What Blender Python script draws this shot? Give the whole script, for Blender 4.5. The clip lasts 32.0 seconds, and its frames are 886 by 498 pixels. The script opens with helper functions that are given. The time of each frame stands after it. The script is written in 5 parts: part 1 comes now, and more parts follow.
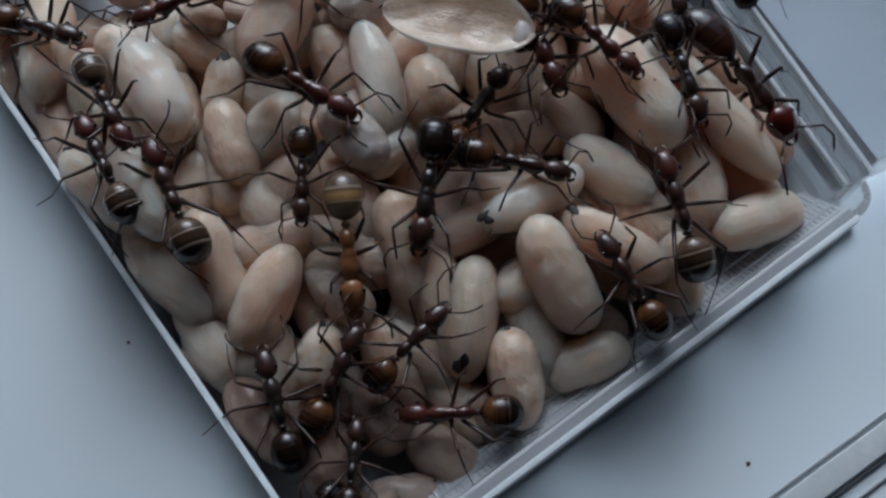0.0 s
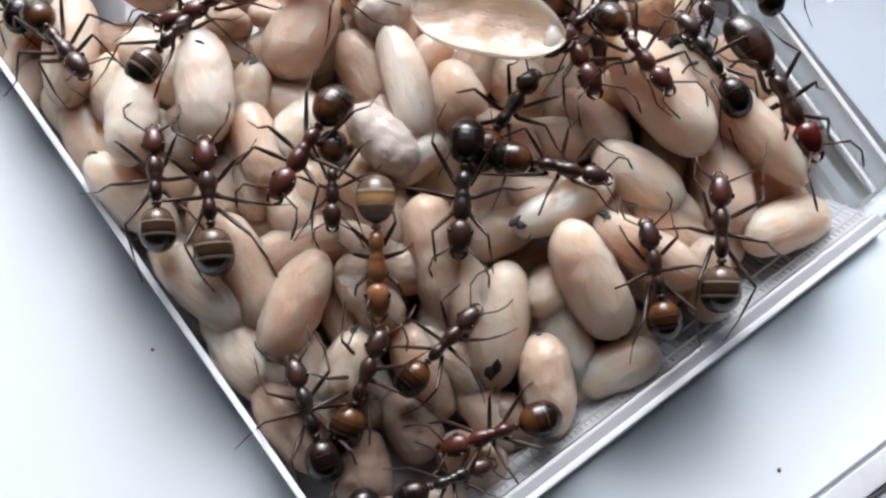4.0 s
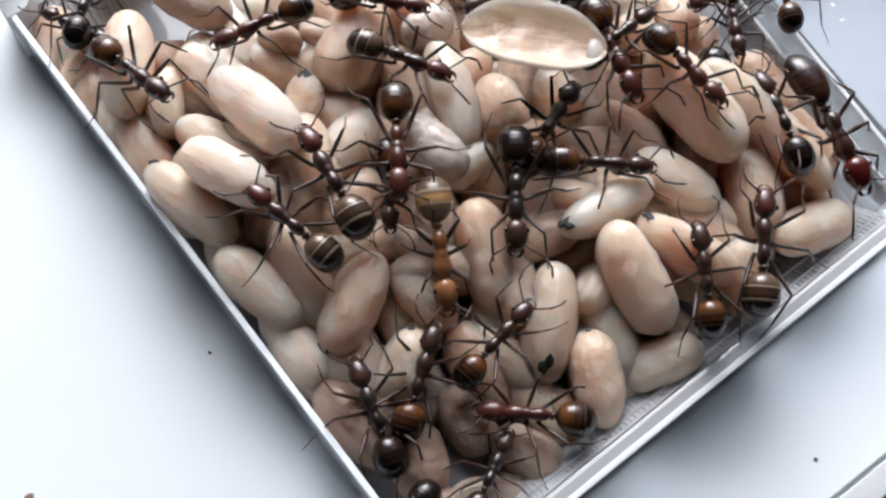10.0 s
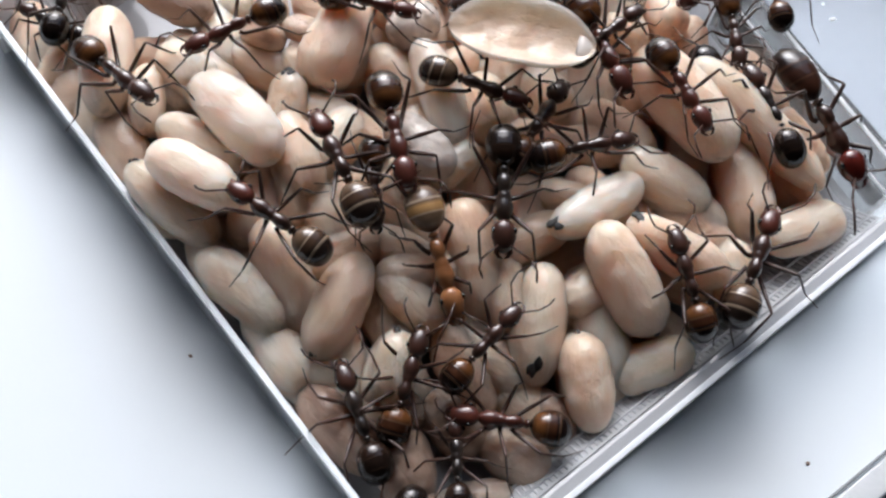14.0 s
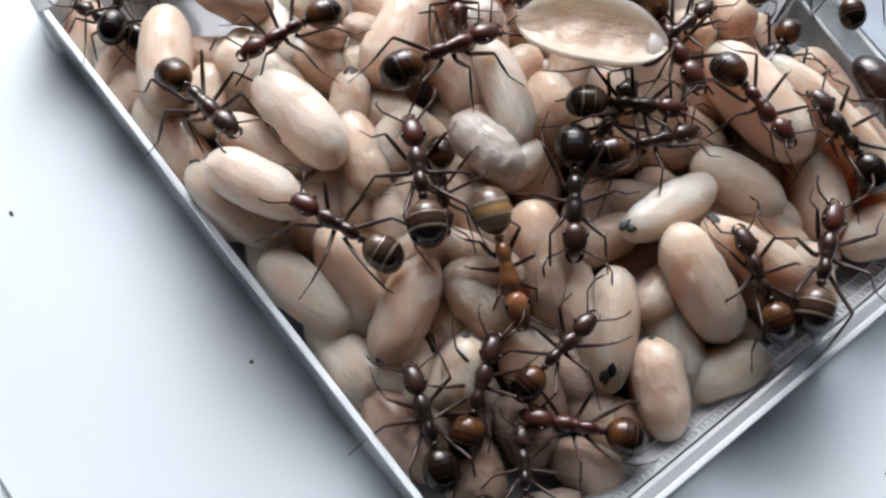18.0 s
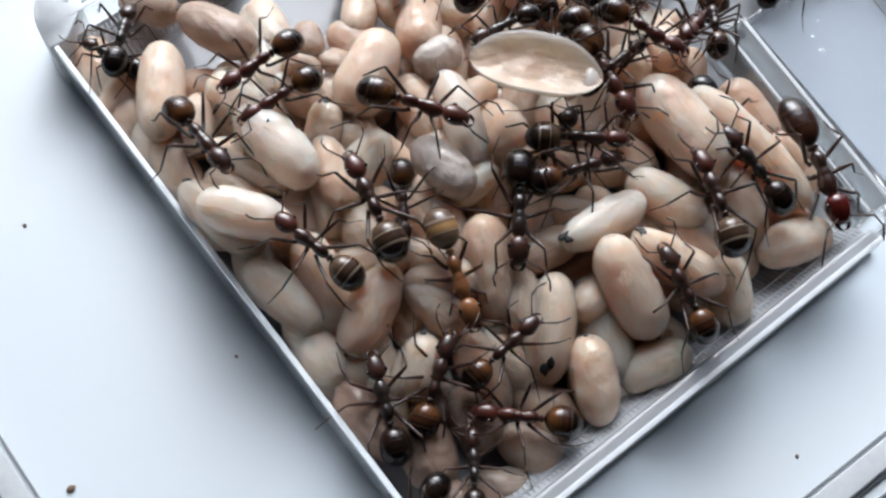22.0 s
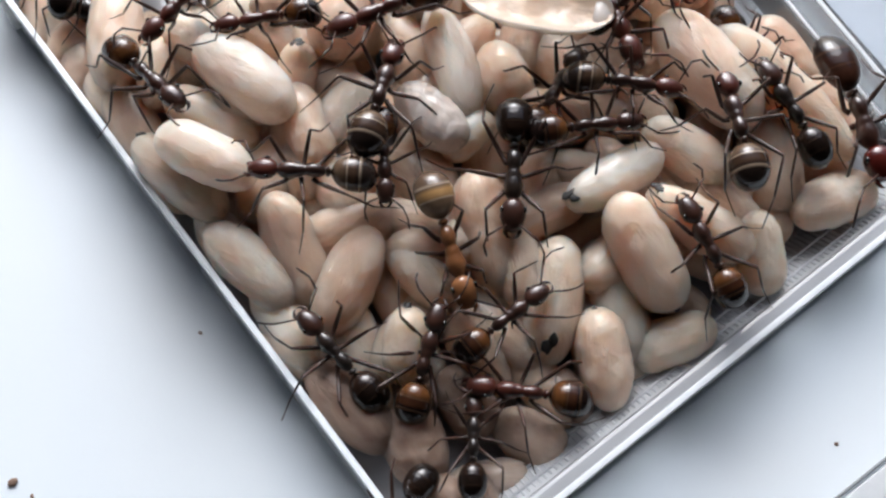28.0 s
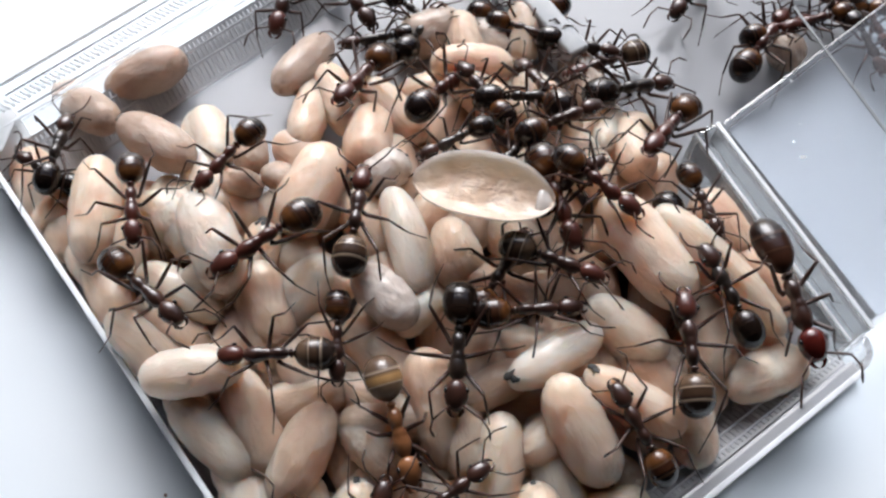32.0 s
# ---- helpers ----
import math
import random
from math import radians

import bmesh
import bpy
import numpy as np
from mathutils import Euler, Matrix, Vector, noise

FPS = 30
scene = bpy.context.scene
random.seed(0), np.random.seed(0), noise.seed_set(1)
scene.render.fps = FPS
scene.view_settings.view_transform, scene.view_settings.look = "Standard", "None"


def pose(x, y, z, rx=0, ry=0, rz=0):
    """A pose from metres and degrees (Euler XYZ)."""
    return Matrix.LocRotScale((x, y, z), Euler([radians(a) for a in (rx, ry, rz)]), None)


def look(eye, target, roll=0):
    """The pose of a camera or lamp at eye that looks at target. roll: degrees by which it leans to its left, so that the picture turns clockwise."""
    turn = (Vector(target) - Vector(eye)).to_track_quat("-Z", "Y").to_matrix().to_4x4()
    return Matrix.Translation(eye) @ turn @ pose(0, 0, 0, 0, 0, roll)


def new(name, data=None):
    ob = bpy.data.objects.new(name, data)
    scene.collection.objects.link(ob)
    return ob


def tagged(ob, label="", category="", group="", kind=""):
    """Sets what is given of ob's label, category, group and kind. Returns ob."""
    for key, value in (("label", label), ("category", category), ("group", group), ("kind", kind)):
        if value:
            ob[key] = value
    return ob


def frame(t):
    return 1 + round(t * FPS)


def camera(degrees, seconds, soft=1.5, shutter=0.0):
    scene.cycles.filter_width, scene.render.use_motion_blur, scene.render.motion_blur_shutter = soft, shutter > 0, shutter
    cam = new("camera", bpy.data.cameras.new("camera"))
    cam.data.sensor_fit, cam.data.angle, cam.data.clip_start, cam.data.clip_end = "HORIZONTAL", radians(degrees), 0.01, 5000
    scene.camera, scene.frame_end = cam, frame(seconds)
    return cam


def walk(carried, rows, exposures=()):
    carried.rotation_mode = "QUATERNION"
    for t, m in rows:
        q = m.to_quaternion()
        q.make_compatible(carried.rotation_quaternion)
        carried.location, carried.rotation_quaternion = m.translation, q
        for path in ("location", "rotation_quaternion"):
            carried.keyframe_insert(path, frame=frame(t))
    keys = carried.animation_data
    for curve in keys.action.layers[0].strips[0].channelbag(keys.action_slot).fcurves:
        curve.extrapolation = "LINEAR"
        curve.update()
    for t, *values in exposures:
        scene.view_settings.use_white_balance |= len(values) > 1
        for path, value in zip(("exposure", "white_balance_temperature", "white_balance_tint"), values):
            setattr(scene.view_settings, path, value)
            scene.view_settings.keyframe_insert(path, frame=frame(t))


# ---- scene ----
# A clear plastic nest box full of ant cocoons, with worker ants walking over the heap.
# Sizes are given in millimetres and turned into metres by mm() and part().


def mm(x, y, z, rx=0.0, ry=0.0, rz=0.0):
    return pose(x / 1000, y / 1000, z / 1000, rx, ry, rz)


# ---- camera ----
cam = camera(48.0, 32.0, soft=2.5)
walk(cam, [
    (0, mm(-6.79, -14.00, 53.14, 20.30, -0.77, 2.47)),
    (0.5, mm(-6.88, -13.88, 52.98, 20.11, -0.82, 2.35)),
    (1, mm(-7.33, -14.09, 52.39, 20.34, -1.25, 2.39)),
    (1.5, mm(-7.93, -14.08, 51.45, 21.11, -1.74, 2.28)),
    (2, mm(-7.83, -13.98, 51.34, 20.70, -1.44, 2.30)),
    (2.5, mm(-8.33, -13.53, 51.77, 20.28, -1.37, 2.25)),
    (3, mm(-8.70, -13.82, 52.17, 20.28, -1.74, 2.34)),
    (3.5, mm(-9.07, -13.54, 52.80, 20.32, -1.75, 2.29)),
    (5.5, mm(-10.99, -18.64, 51.54, 24.59, -2.56, 1.37)),
    (6, mm(-12.01, -17.12, 52.38, 23.87, -3.00, 1.31)),
    (6.5, mm(-11.98, -17.34, 52.05, 23.73, -3.00, 1.30)),
    (7, mm(-11.55, -18.50, 51.29, 24.39, -2.99, 1.10)),
    (7.5, mm(-11.59, -18.43, 50.87, 24.46, -2.81, 1.01)),
    (8, mm(-13.20, -17.36, 51.72, 23.76, -3.50, 0.81)),
    (8.5, mm(-13.01, -16.07, 52.44, 23.27, -3.29, 1.05)),
    (9, mm(-13.41, -15.72, 52.22, 23.20, -3.47, 0.98)),
    (9.5, mm(-13.95, -16.48, 53.09, 23.27, -3.74, 0.80)),
    (10, mm(-13.92, -17.57, 53.55, 23.86, -3.46, 0.79)),
    (10.5, mm(-14.22, -17.21, 54.00, 23.40, -3.59, 0.71)),
    (11, mm(-13.12, -18.06, 53.19, 24.13, -3.10, 0.73)),
    (11.5, mm(-12.66, -18.41, 52.46, 24.11, -2.94, 0.61)),
    (12, mm(-11.93, -18.04, 53.61, 24.26, -2.68, 0.81)),
    (12.5, mm(-12.62, -19.07, 52.46, 25.23, -3.29, 0.52)),
    (13, mm(-12.63, -18.19, 53.62, 25.09, -3.78, 0.52)),
    (13.5, mm(-13.52, -17.92, 53.12, 25.09, -3.99, 0.44)),
    (14, mm(-13.95, -17.38, 52.47, 24.21, -4.27, 0.45)),
    (14.5, mm(-13.97, -16.83, 52.56, 24.04, -3.89, 0.64)),
    (16.5, mm(-12.65, -17.95, 52.30, 25.15, -3.20, 0.98)),
    (17, mm(-14.31, -17.71, 52.43, 25.34, -3.48, 0.77)),
    (17.5, mm(-15.57, -17.67, 51.73, 24.76, -3.54, 0.80)),
    (18, mm(-16.62, -16.91, 51.01, 24.44, -3.50, 0.81)),
    (18.5, mm(-16.87, -17.46, 52.50, 24.34, -3.59, 0.82)),
    (19, mm(-16.16, -18.12, 54.22, 24.50, -3.25, 0.74)),
    (19.5, mm(-15.86, -19.14, 55.05, 24.71, -2.99, 0.89)),
    (20, mm(-15.69, -20.64, 56.50, 25.22, -2.82, 1.16)),
    (20.5, mm(-15.67, -20.95, 57.40, 25.22, -2.85, 1.20)),
    (21, mm(-15.69, -20.77, 57.92, 25.56, -2.88, 1.27)),
    (21.5, mm(-15.09, -20.31, 57.75, 25.59, -2.94, 1.23)),
    (22, mm(-14.64, -20.03, 57.51, 25.14, -3.46, 0.87)),
    (22.5, mm(-14.23, -20.59, 57.62, 24.97, -3.00, 0.97)),
    (23, mm(-13.33, -20.48, 57.56, 24.59, -3.00, 0.77)),
    (23.5, mm(-13.55, -18.52, 55.55, 24.66, -2.60, 0.80)),
    (24, mm(-14.83, -18.00, 56.23, 24.57, -2.83, 0.87)),
    (24.5, mm(-14.57, -18.01, 55.92, 24.38, -2.95, 1.15)),
    (25, mm(-13.83, -17.06, 54.94, 23.74, -2.54, 1.37)),
    (25.5, mm(-14.10, -17.47, 54.56, 24.01, -2.87, 1.09)),
    (27.5, mm(-12.39, -17.70, 51.86, 23.95, -2.13, 1.13)),
    (28, mm(-12.43, -17.34, 51.02, 23.34, -2.06, 1.14)),
    (28.5, mm(-12.45, -17.56, 50.16, 23.41, -2.23, 1.10)),
    (29, mm(-12.54, -17.86, 53.73, 23.41, -1.80, 1.30)),
    (29.5, mm(-11.53, -17.43, 57.33, 24.58, -1.84, 1.18)),
    (30, mm(-9.58, -16.68, 57.74, 25.44, -1.25, 1.50)),
    (30.5, mm(-9.99, -15.06, 58.18, 25.39, -1.31, 1.47)),
    (31, mm(-10.11, -13.82, 58.32, 25.55, -1.36, 1.80)),
    (31.5, mm(-9.03, -12.32, 57.89, 25.81, -1.05, 1.98)),
    (32, mm(-9.12, -12.15, 57.22, 25.86, -1.38, 2.04)),
], exposures=[(0, -1.45, 5550, 3), (0.5, -0.98, 5800, 5), (1, -0.6, 6100, 7), (1.5, -0.38, 6250, 9), (2, -0.22, 6300, 10), (3, -0.03, 6290, 10), (8, -0.07, 6280, 10), (13, -0.1, 6270, 10), (17.5, -0.18, 6270, 9), (19.5, -0.22, 6110, 8), (23, -0.32, 6060, 7), (25.5, -0.29, 6150, 8), (28, -0.17, 6250, 9), (30, -0.2, 6250, 9), (32, -0.22, 6300, 10)])

# ---- daylight ----
SUN_AZ, SUN_EL = 6.0, 37.0
sky = bpy.data.worlds.new("daylight")
scene.world = sky
sky.use_nodes = True
sky_tex = sky.node_tree.nodes.new("ShaderNodeTexSky")
sky_tex.sky_type = "NISHITA"
sky_tex.sun_disc = False
sky_tex.sun_elevation = radians(SUN_EL)
sky_tex.sun_rotation = radians(-SUN_AZ)
sky_tex.air_density, sky_tex.dust_density = 1.0, 3.0
sky.node_tree.links.new(sky_tex.outputs[0], sky.node_tree.nodes["Background"].inputs[0])
sky.node_tree.nodes["Background"].inputs[1].default_value = 0.17
sun_data = bpy.data.lights.new("window_daylight", "SUN")
sun_data.energy, sun_data.angle, sun_data.color = 2.8, radians(48), (0.97, 0.965, 1.0)
sun = new("window_daylight", sun_data)
sun.matrix_basis = look((-0.25 * math.sin(radians(SUN_AZ)), 0.25 * math.cos(radians(SUN_AZ)), 0.25 * math.tan(radians(SUN_EL))), (0, 0, 0))


# the window's light, an area in the open side of the added walls
pane_data = bpy.data.lights.new("window_light", "AREA")
pane_data.shape, pane_data.size, pane_data.size_y = "RECTANGLE", 0.26, 0.22
pane_data.energy, pane_data.color = 2.6, (0.93, 0.95, 1.0)
pane = new("window_light", pane_data)
pane.matrix_basis = look((-0.07, 0.50, 0.33), (-0.012, 0.005, 0))


# ---- materials ----
def material(name):
    m = bpy.data.materials.new(name)
    m.use_nodes = True
    t = m.node_tree
    return m, t, t.nodes["Principled BSDF"]


def node(t, kind, **values):
    n = t.nodes.new(kind)
    for key, value in values.items():
        n.inputs[key.replace("_", " ")].default_value = value
    return n


def ramp(t, source, stops):
    r = t.nodes.new("ShaderNodeValToRGB")
    e = r.color_ramp.elements
    while len(e) < len(stops):
        e.new(0.5)
    for k, (p, c) in zip(e, stops):
        k.position, k.color = p, (*c, 1)
    t.links.new(source, r.inputs[0])
    return r.outputs[0]


def bump(t, b, source, strength, distance):
    n = node(t, "ShaderNodeBump", Strength=strength, Distance=distance)
    t.links.new(source, n.inputs["Height"])
    t.links.new(n.outputs[0], b.inputs["Normal"])
    return n


def mixed(t, fac, a, b, mode="MULTIPLY"):
    n = t.nodes.new("ShaderNodeMix")
    n.data_type, n.blend_type = "RGBA", mode
    if isinstance(fac, float):
        n.inputs[0].default_value = fac
    else:
        t.links.new(fac, n.inputs[0])
    t.links.new(a, n.inputs[6])
    t.links.new(b, n.inputs[7])
    return n.outputs[2]


def cocoon_material(name, light, dark, stain, sub=1.0, rough=0.3, relief=1.0):
    """Spun silk: pale, slightly translucent, with fine threads, dents and brownish clouds."""
    m, t, b = material(name)
    co = t.nodes.new("ShaderNodeTexCoord")
    info = t.nodes.new("ShaderNodeObjectInfo")
    big = node(t, "ShaderNodeTexNoise", Scale=2.6, Detail=4.0)
    add = t.nodes.new("ShaderNodeVectorMath")
    t.links.new(co.outputs["Object"], add.inputs[0])
    comb = t.nodes.new("ShaderNodeCombineXYZ")
    mul = t.nodes.new("ShaderNodeMath")
    mul.operation = "MULTIPLY"
    mul.inputs[1].default_value = 40
    t.links.new(info.outputs["Random"], mul.inputs[0])
    t.links.new(mul.outputs[0], comb.inputs[0])
    t.links.new(mul.outputs[0], comb.inputs[2])
    t.links.new(comb.outputs[0], add.inputs[1])
    t.links.new(add.outputs[0], big.inputs["Vector"])
    base = ramp(t, big.outputs["Fac"], [(0.3, dark), (0.62, light)])
    tone = ramp(t, info.outputs["Random"], [(0.0, (0.9, 0.85, 0.81)), (0.5, (1, 0.97, 0.94)), (1.0, (1, 1, 1))])
    col = mixed(t, 1.0, base, tone)
    # brownish stains near the ends
    sep = t.nodes.new("ShaderNodeSeparateXYZ")
    t.links.new(co.outputs["Generated"], sep.inputs[0])
    ends = ramp(t, sep.outputs[0], [(0.0, (1, 1, 1)), (0.1, (0, 0, 0)), (0.9, (0, 0, 0)), (1.0, (1, 1, 1))])
    st = t.nodes.new("ShaderNodeRGB")
    st.outputs[0].default_value = (*stain, 1)
    spots = node(t, "ShaderNodeTexNoise", Scale=7.0, Detail=5.0)
    t.links.new(add.outputs[0], spots.inputs["Vector"])
    sp = ramp(t, spots.outputs["Fac"], [(0.5, (0, 0, 0)), (0.75, (0.8, 0.8, 0.8))])
    fac = t.nodes.new("ShaderNodeMath")
    fac.operation = "MULTIPLY"
    t.links.new(ends, fac.inputs[0])
    t.links.new(sp, fac.inputs[1])
    col = mixed(t, fac.outputs[0], col, st.outputs[0], "MIX")
    t.links.new(col, b.inputs["Base Color"])
    b.inputs["Roughness"].default_value = rough
    b.inputs["Subsurface Weight"].default_value = sub
    b.inputs["Subsurface Radius"].default_value = (1.0, 0.8, 0.68)
    b.inputs["Subsurface Scale"].default_value = 0.0022
    b.inputs["Specular IOR Level"].default_value = 0.3
    b.inputs["Coat Weight"].default_value = 0.5
    b.inputs["Coat Roughness"].default_value = 0.2
    # threads of silk and shallow dents
    silk = node(t, "ShaderNodeTexNoise", Scale=26.0, Detail=6.0, Distortion=1.2)
    mp = t.nodes.new("ShaderNodeMapping")
    mp.inputs["Scale"].default_value = (0.5, 1.4, 1.4)
    t.links.new(add.outputs[0], mp.inputs[0])
    t.links.new(mp.outputs[0], silk.inputs["Vector"])
    warp = node(t, "ShaderNodeTexNoise", Scale=3.0, Detail=2.0)
    t.links.new(add.outputs[0], warp.inputs["Vector"])
    bent = t.nodes.new("ShaderNodeMix")
    bent.data_type, bent.blend_type = "RGBA", "ADD"
    bent.inputs[0].default_value = 0.35
    t.links.new(add.outputs[0], bent.inputs[6])
    t.links.new(warp.outputs["Color"], bent.inputs[7])
    crease = node(t, "ShaderNodeTexVoronoi", Scale=4.5, Randomness=1.0)
    crease.feature = "SMOOTH_F1"
    crease.inputs["Smoothness"].default_value = 0.25
    t.links.new(bent.outputs[2], crease.inputs["Vector"])
    dent = node(t, "ShaderNodeTexNoise", Scale=9.0, Detail=4.0, Distortion=0.6)
    dent.noise_type = "RIDGED_MULTIFRACTAL"
    t.links.new(add.outputs[0], dent.inputs["Vector"])
    b0 = node(t, "ShaderNodeBump", Strength=0.5, Distance=0.00042 * relief)
    t.links.new(crease.outputs["Distance"], b0.inputs["Height"])
    b1 = node(t, "ShaderNodeBump", Strength=0.45, Distance=0.00012 * relief)
    t.links.new(dent.outputs["Fac"], b1.inputs["Height"])
    t.links.new(b0.outputs[0], b1.inputs["Normal"])
    b2 = node(t, "ShaderNodeBump", Strength=0.6, Distance=0.0004 * min(1.0, relief * 2))
    t.links.new(silk.outputs["Fac"], b2.inputs["Height"])
    t.links.new(b1.outputs[0], b2.inputs["Normal"])
    t.links.new(b2.outputs[0], b.inputs["Normal"])
    return m


SILK = cocoon_material("silk_cream", (0.945, 0.755, 0.625), (0.885, 0.63, 0.475), (0.42, 0.30, 0.20))
SILK_PINK = cocoon_material("silk_pinkish", (0.87, 0.65, 0.51), (0.75, 0.52, 0.385), (0.35, 0.22, 0.14))
SILK_WHITE = cocoon_material("silk_white", (0.94, 0.79, 0.685), (0.90, 0.71, 0.59), (0.5, 0.38, 0.26))
# own brown of some cocoons; at the far back it stands in for shade
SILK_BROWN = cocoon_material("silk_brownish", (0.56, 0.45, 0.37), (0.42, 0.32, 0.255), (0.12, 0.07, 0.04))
# brown silk with the shade of the heap's low front put into it
SILK_LOW_SHADE = cocoon_material("silk_low_shade", (0.40, 0.295, 0.235), (0.27, 0.185, 0.145), (0.2, 0.13, 0.09))
PAPER = cocoon_material("silk_papery", (0.93, 0.75, 0.60), (0.87, 0.65, 0.49), (0.6, 0.42, 0.28), 0.35, 0.5, 0.5)
NAKED = cocoon_material("pupa_skin", (0.78, 0.70, 0.64), (0.62, 0.54, 0.49), (0.25, 0.2, 0.18), 0.4, 0.22)


def spot_material():
    m, t, b = material("dark_meconium")
    n = node(t, "ShaderNodeTexNoise", Scale=1800.0, Detail=4.0)
    co = t.nodes.new("ShaderNodeTexCoord")
    t.links.new(co.outputs["Object"], n.inputs["Vector"])
    t.links.new(ramp(t, n.outputs["Fac"], [(0.35, (0.008, 0.008, 0.009)), (0.7, (0.05, 0.045, 0.04))]), b.inputs["Base Color"])
    b.inputs["Roughness"].default_value = 0.55
    bump(t, b, n.outputs["Fac"], 0.6, 0.0001)
    return m


SPOT = spot_material()


def chitin(name, dark, light, rough=0.32, coat=0.5, scale=900.0):
    """Hard shiny insect skin with a fine grain and cloudy tint."""
    m, t, b = material(name)
    co = t.nodes.new("ShaderNodeTexCoord")
    n = node(t, "ShaderNodeTexNoise", Scale=scale, Detail=4.0)
    t.links.new(co.outputs["Object"], n.inputs["Vector"])
    t.links.new(ramp(t, n.outputs["Fac"], [(0.3, dark), (0.62, light)]), b.inputs["Base Color"])
    b.inputs["Roughness"].default_value = rough
    b.inputs["Specular IOR Level"].default_value = 0.4
    b.inputs["Coat Weight"].default_value = coat
    b.inputs["Coat Roughness"].default_value = 0.08
    g = node(t, "ShaderNodeTexNoise", Scale=9000.0, Detail=3.0)
    t.links.new(co.outputs["Object"], g.inputs["Vector"])
    bump(t, b, g.outputs["Fac"], 0.25, 0.00003)
    return m


def gaster_material(name, front, mid, rear, line, rough=0.26):
    """Abdomen: tinted plates with thin lighter seams between them."""
    m, t, b = material(name)
    co = t.nodes.new("ShaderNodeTexCoord")
    sep = t.nodes.new("ShaderNodeSeparateXYZ")
    n = node(t, "ShaderNodeTexNoise", Scale=1100.0, Detail=3.0)
    t.links.new(co.outputs["Object"], n.inputs["Vector"])
    t.links.new(co.outputs["Generated"], sep.inputs[0])
    def blend(p, q, k):
        return tuple(u * (1 - k) + v * k for u, v in zip(p, q))

    stops = [(0.0, rear), (0.30, rear), (0.335, blend(rear, line, 0.45)), (0.36, blend(rear, line, 0.8)), (0.39, rear), (0.48, mid), (0.61, blend(rear, mid, 0.7)), (0.635, blend(mid, line, 0.7)), (0.67, blend(rear, front, 0.5)), (0.74, front), (0.88, front), (1.0, rear)]
    col = ramp(t, sep.outputs[0], stops)
    cloud = ramp(t, n.outputs["Fac"], [(0.3, (0.75, 0.7, 0.66)), (0.7, (1.1, 1.06, 1.03))])
    t.links.new(mixed(t, 1.0, col, cloud), b.inputs["Base Color"])
    b.inputs["Roughness"].default_value = rough
    b.inputs["Specular IOR Level"].default_value = 0.2
    b.inputs["Coat Weight"].default_value = 0.6
    b.inputs["Coat Roughness"].default_value = 0.06
    g = node(t, "ShaderNodeTexNoise", Scale=7000.0, Detail=3.0)
    t.links.new(co.outputs["Object"], g.inputs["Vector"])
    bump(t, b, g.outputs["Fac"], 0.15, 0.00003)
    return m


RED_BROWN = chitin("skin_red_brown", (0.034, 0.011, 0.008), (0.095, 0.026, 0.017))
BLACK_BROWN = chitin("skin_black_brown", (0.02, 0.011, 0.008), (0.056, 0.023, 0.016))
BLACK = chitin("skin_black", (0.012, 0.010, 0.009), (0.032, 0.02, 0.015))
AMBER = chitin("skin_amber", (0.15, 0.055, 0.02), (0.30, 0.125, 0.05), 0.3)
CRIMSON = chitin("skin_dark_red", (0.045, 0.006, 0.005), (0.09, 0.014, 0.01), 0.15, 0.6)
LEG = chitin("skin_leg_brown", (0.02, 0.01, 0.008), (0.058, 0.026, 0.017), 0.4, 0.1)
EYE = chitin("eye_black", (0.003, 0.003, 0.003), (0.008, 0.008, 0.008), 0.1, 0.5)
G_AMBER = gaster_material("gaster_amber", (0.115, 0.047, 0.016), (0.05, 0.02, 0.01), (0.012, 0.007, 0.006), (0.085, 0.05, 0.03))
G_BAND = gaster_material("gaster_banded", (0.115, 0.075, 0.048), (0.065, 0.038, 0.024), (0.026, 0.018, 0.015), (0.42, 0.33, 0.24))
G_DARK = gaster_material("gaster_dark", (0.022, 0.012, 0.008), (0.013, 0.008, 0.006), (0.009, 0.006, 0.005), (0.03, 0.018, 0.012))
G_PALE = gaster_material("gaster_pale", (0.24, 0.16, 0.10), (0.40, 0.24, 0.10), (0.12, 0.08, 0.055), (0.52, 0.43, 0.34))
G_BIG = gaster_material("gaster_broad", (0.05, 0.02, 0.012), (0.04, 0.016, 0.01), (0.012, 0.006, 0.005), (0.085, 0.045, 0.028), 0.3)


def plastic_material(name, tint, clear=0.9):
    """Clear polystyrene with faint scratches and smudges."""
    m, t, b = material(name)
    b.inputs["Base Color"].default_value = tint
    b.inputs["Transmission Weight"].default_value = clear
    b.inputs["IOR"].default_value = 1.49
    co = t.nodes.new("ShaderNodeTexCoord")
    n = node(t, "ShaderNodeTexNoise", Scale=260.0, Detail=6.0)
    t.links.new(co.outputs["Object"], n.inputs["Vector"])
    r = ramp(t, n.outputs["Fac"], [(0.45, (0.03, 0.03, 0.03)), (0.75, (0.25, 0.25, 0.25))])
    t.links.new(r, b.inputs["Roughness"])
    s = node(t, "ShaderNodeTexNoise", Scale=700.0, Detail=3.0)
    mp = t.nodes.new("ShaderNodeMapping")
    mp.inputs["Scale"].default_value = (0.06, 1.0, 1.0)
    t.links.new(co.outputs["Object"], mp.inputs[0])
    t.links.new(mp.outputs[0], s.inputs["Vector"])
    bump(t, b, s.outputs["Fac"], 0.12, 0.0001)
    return m


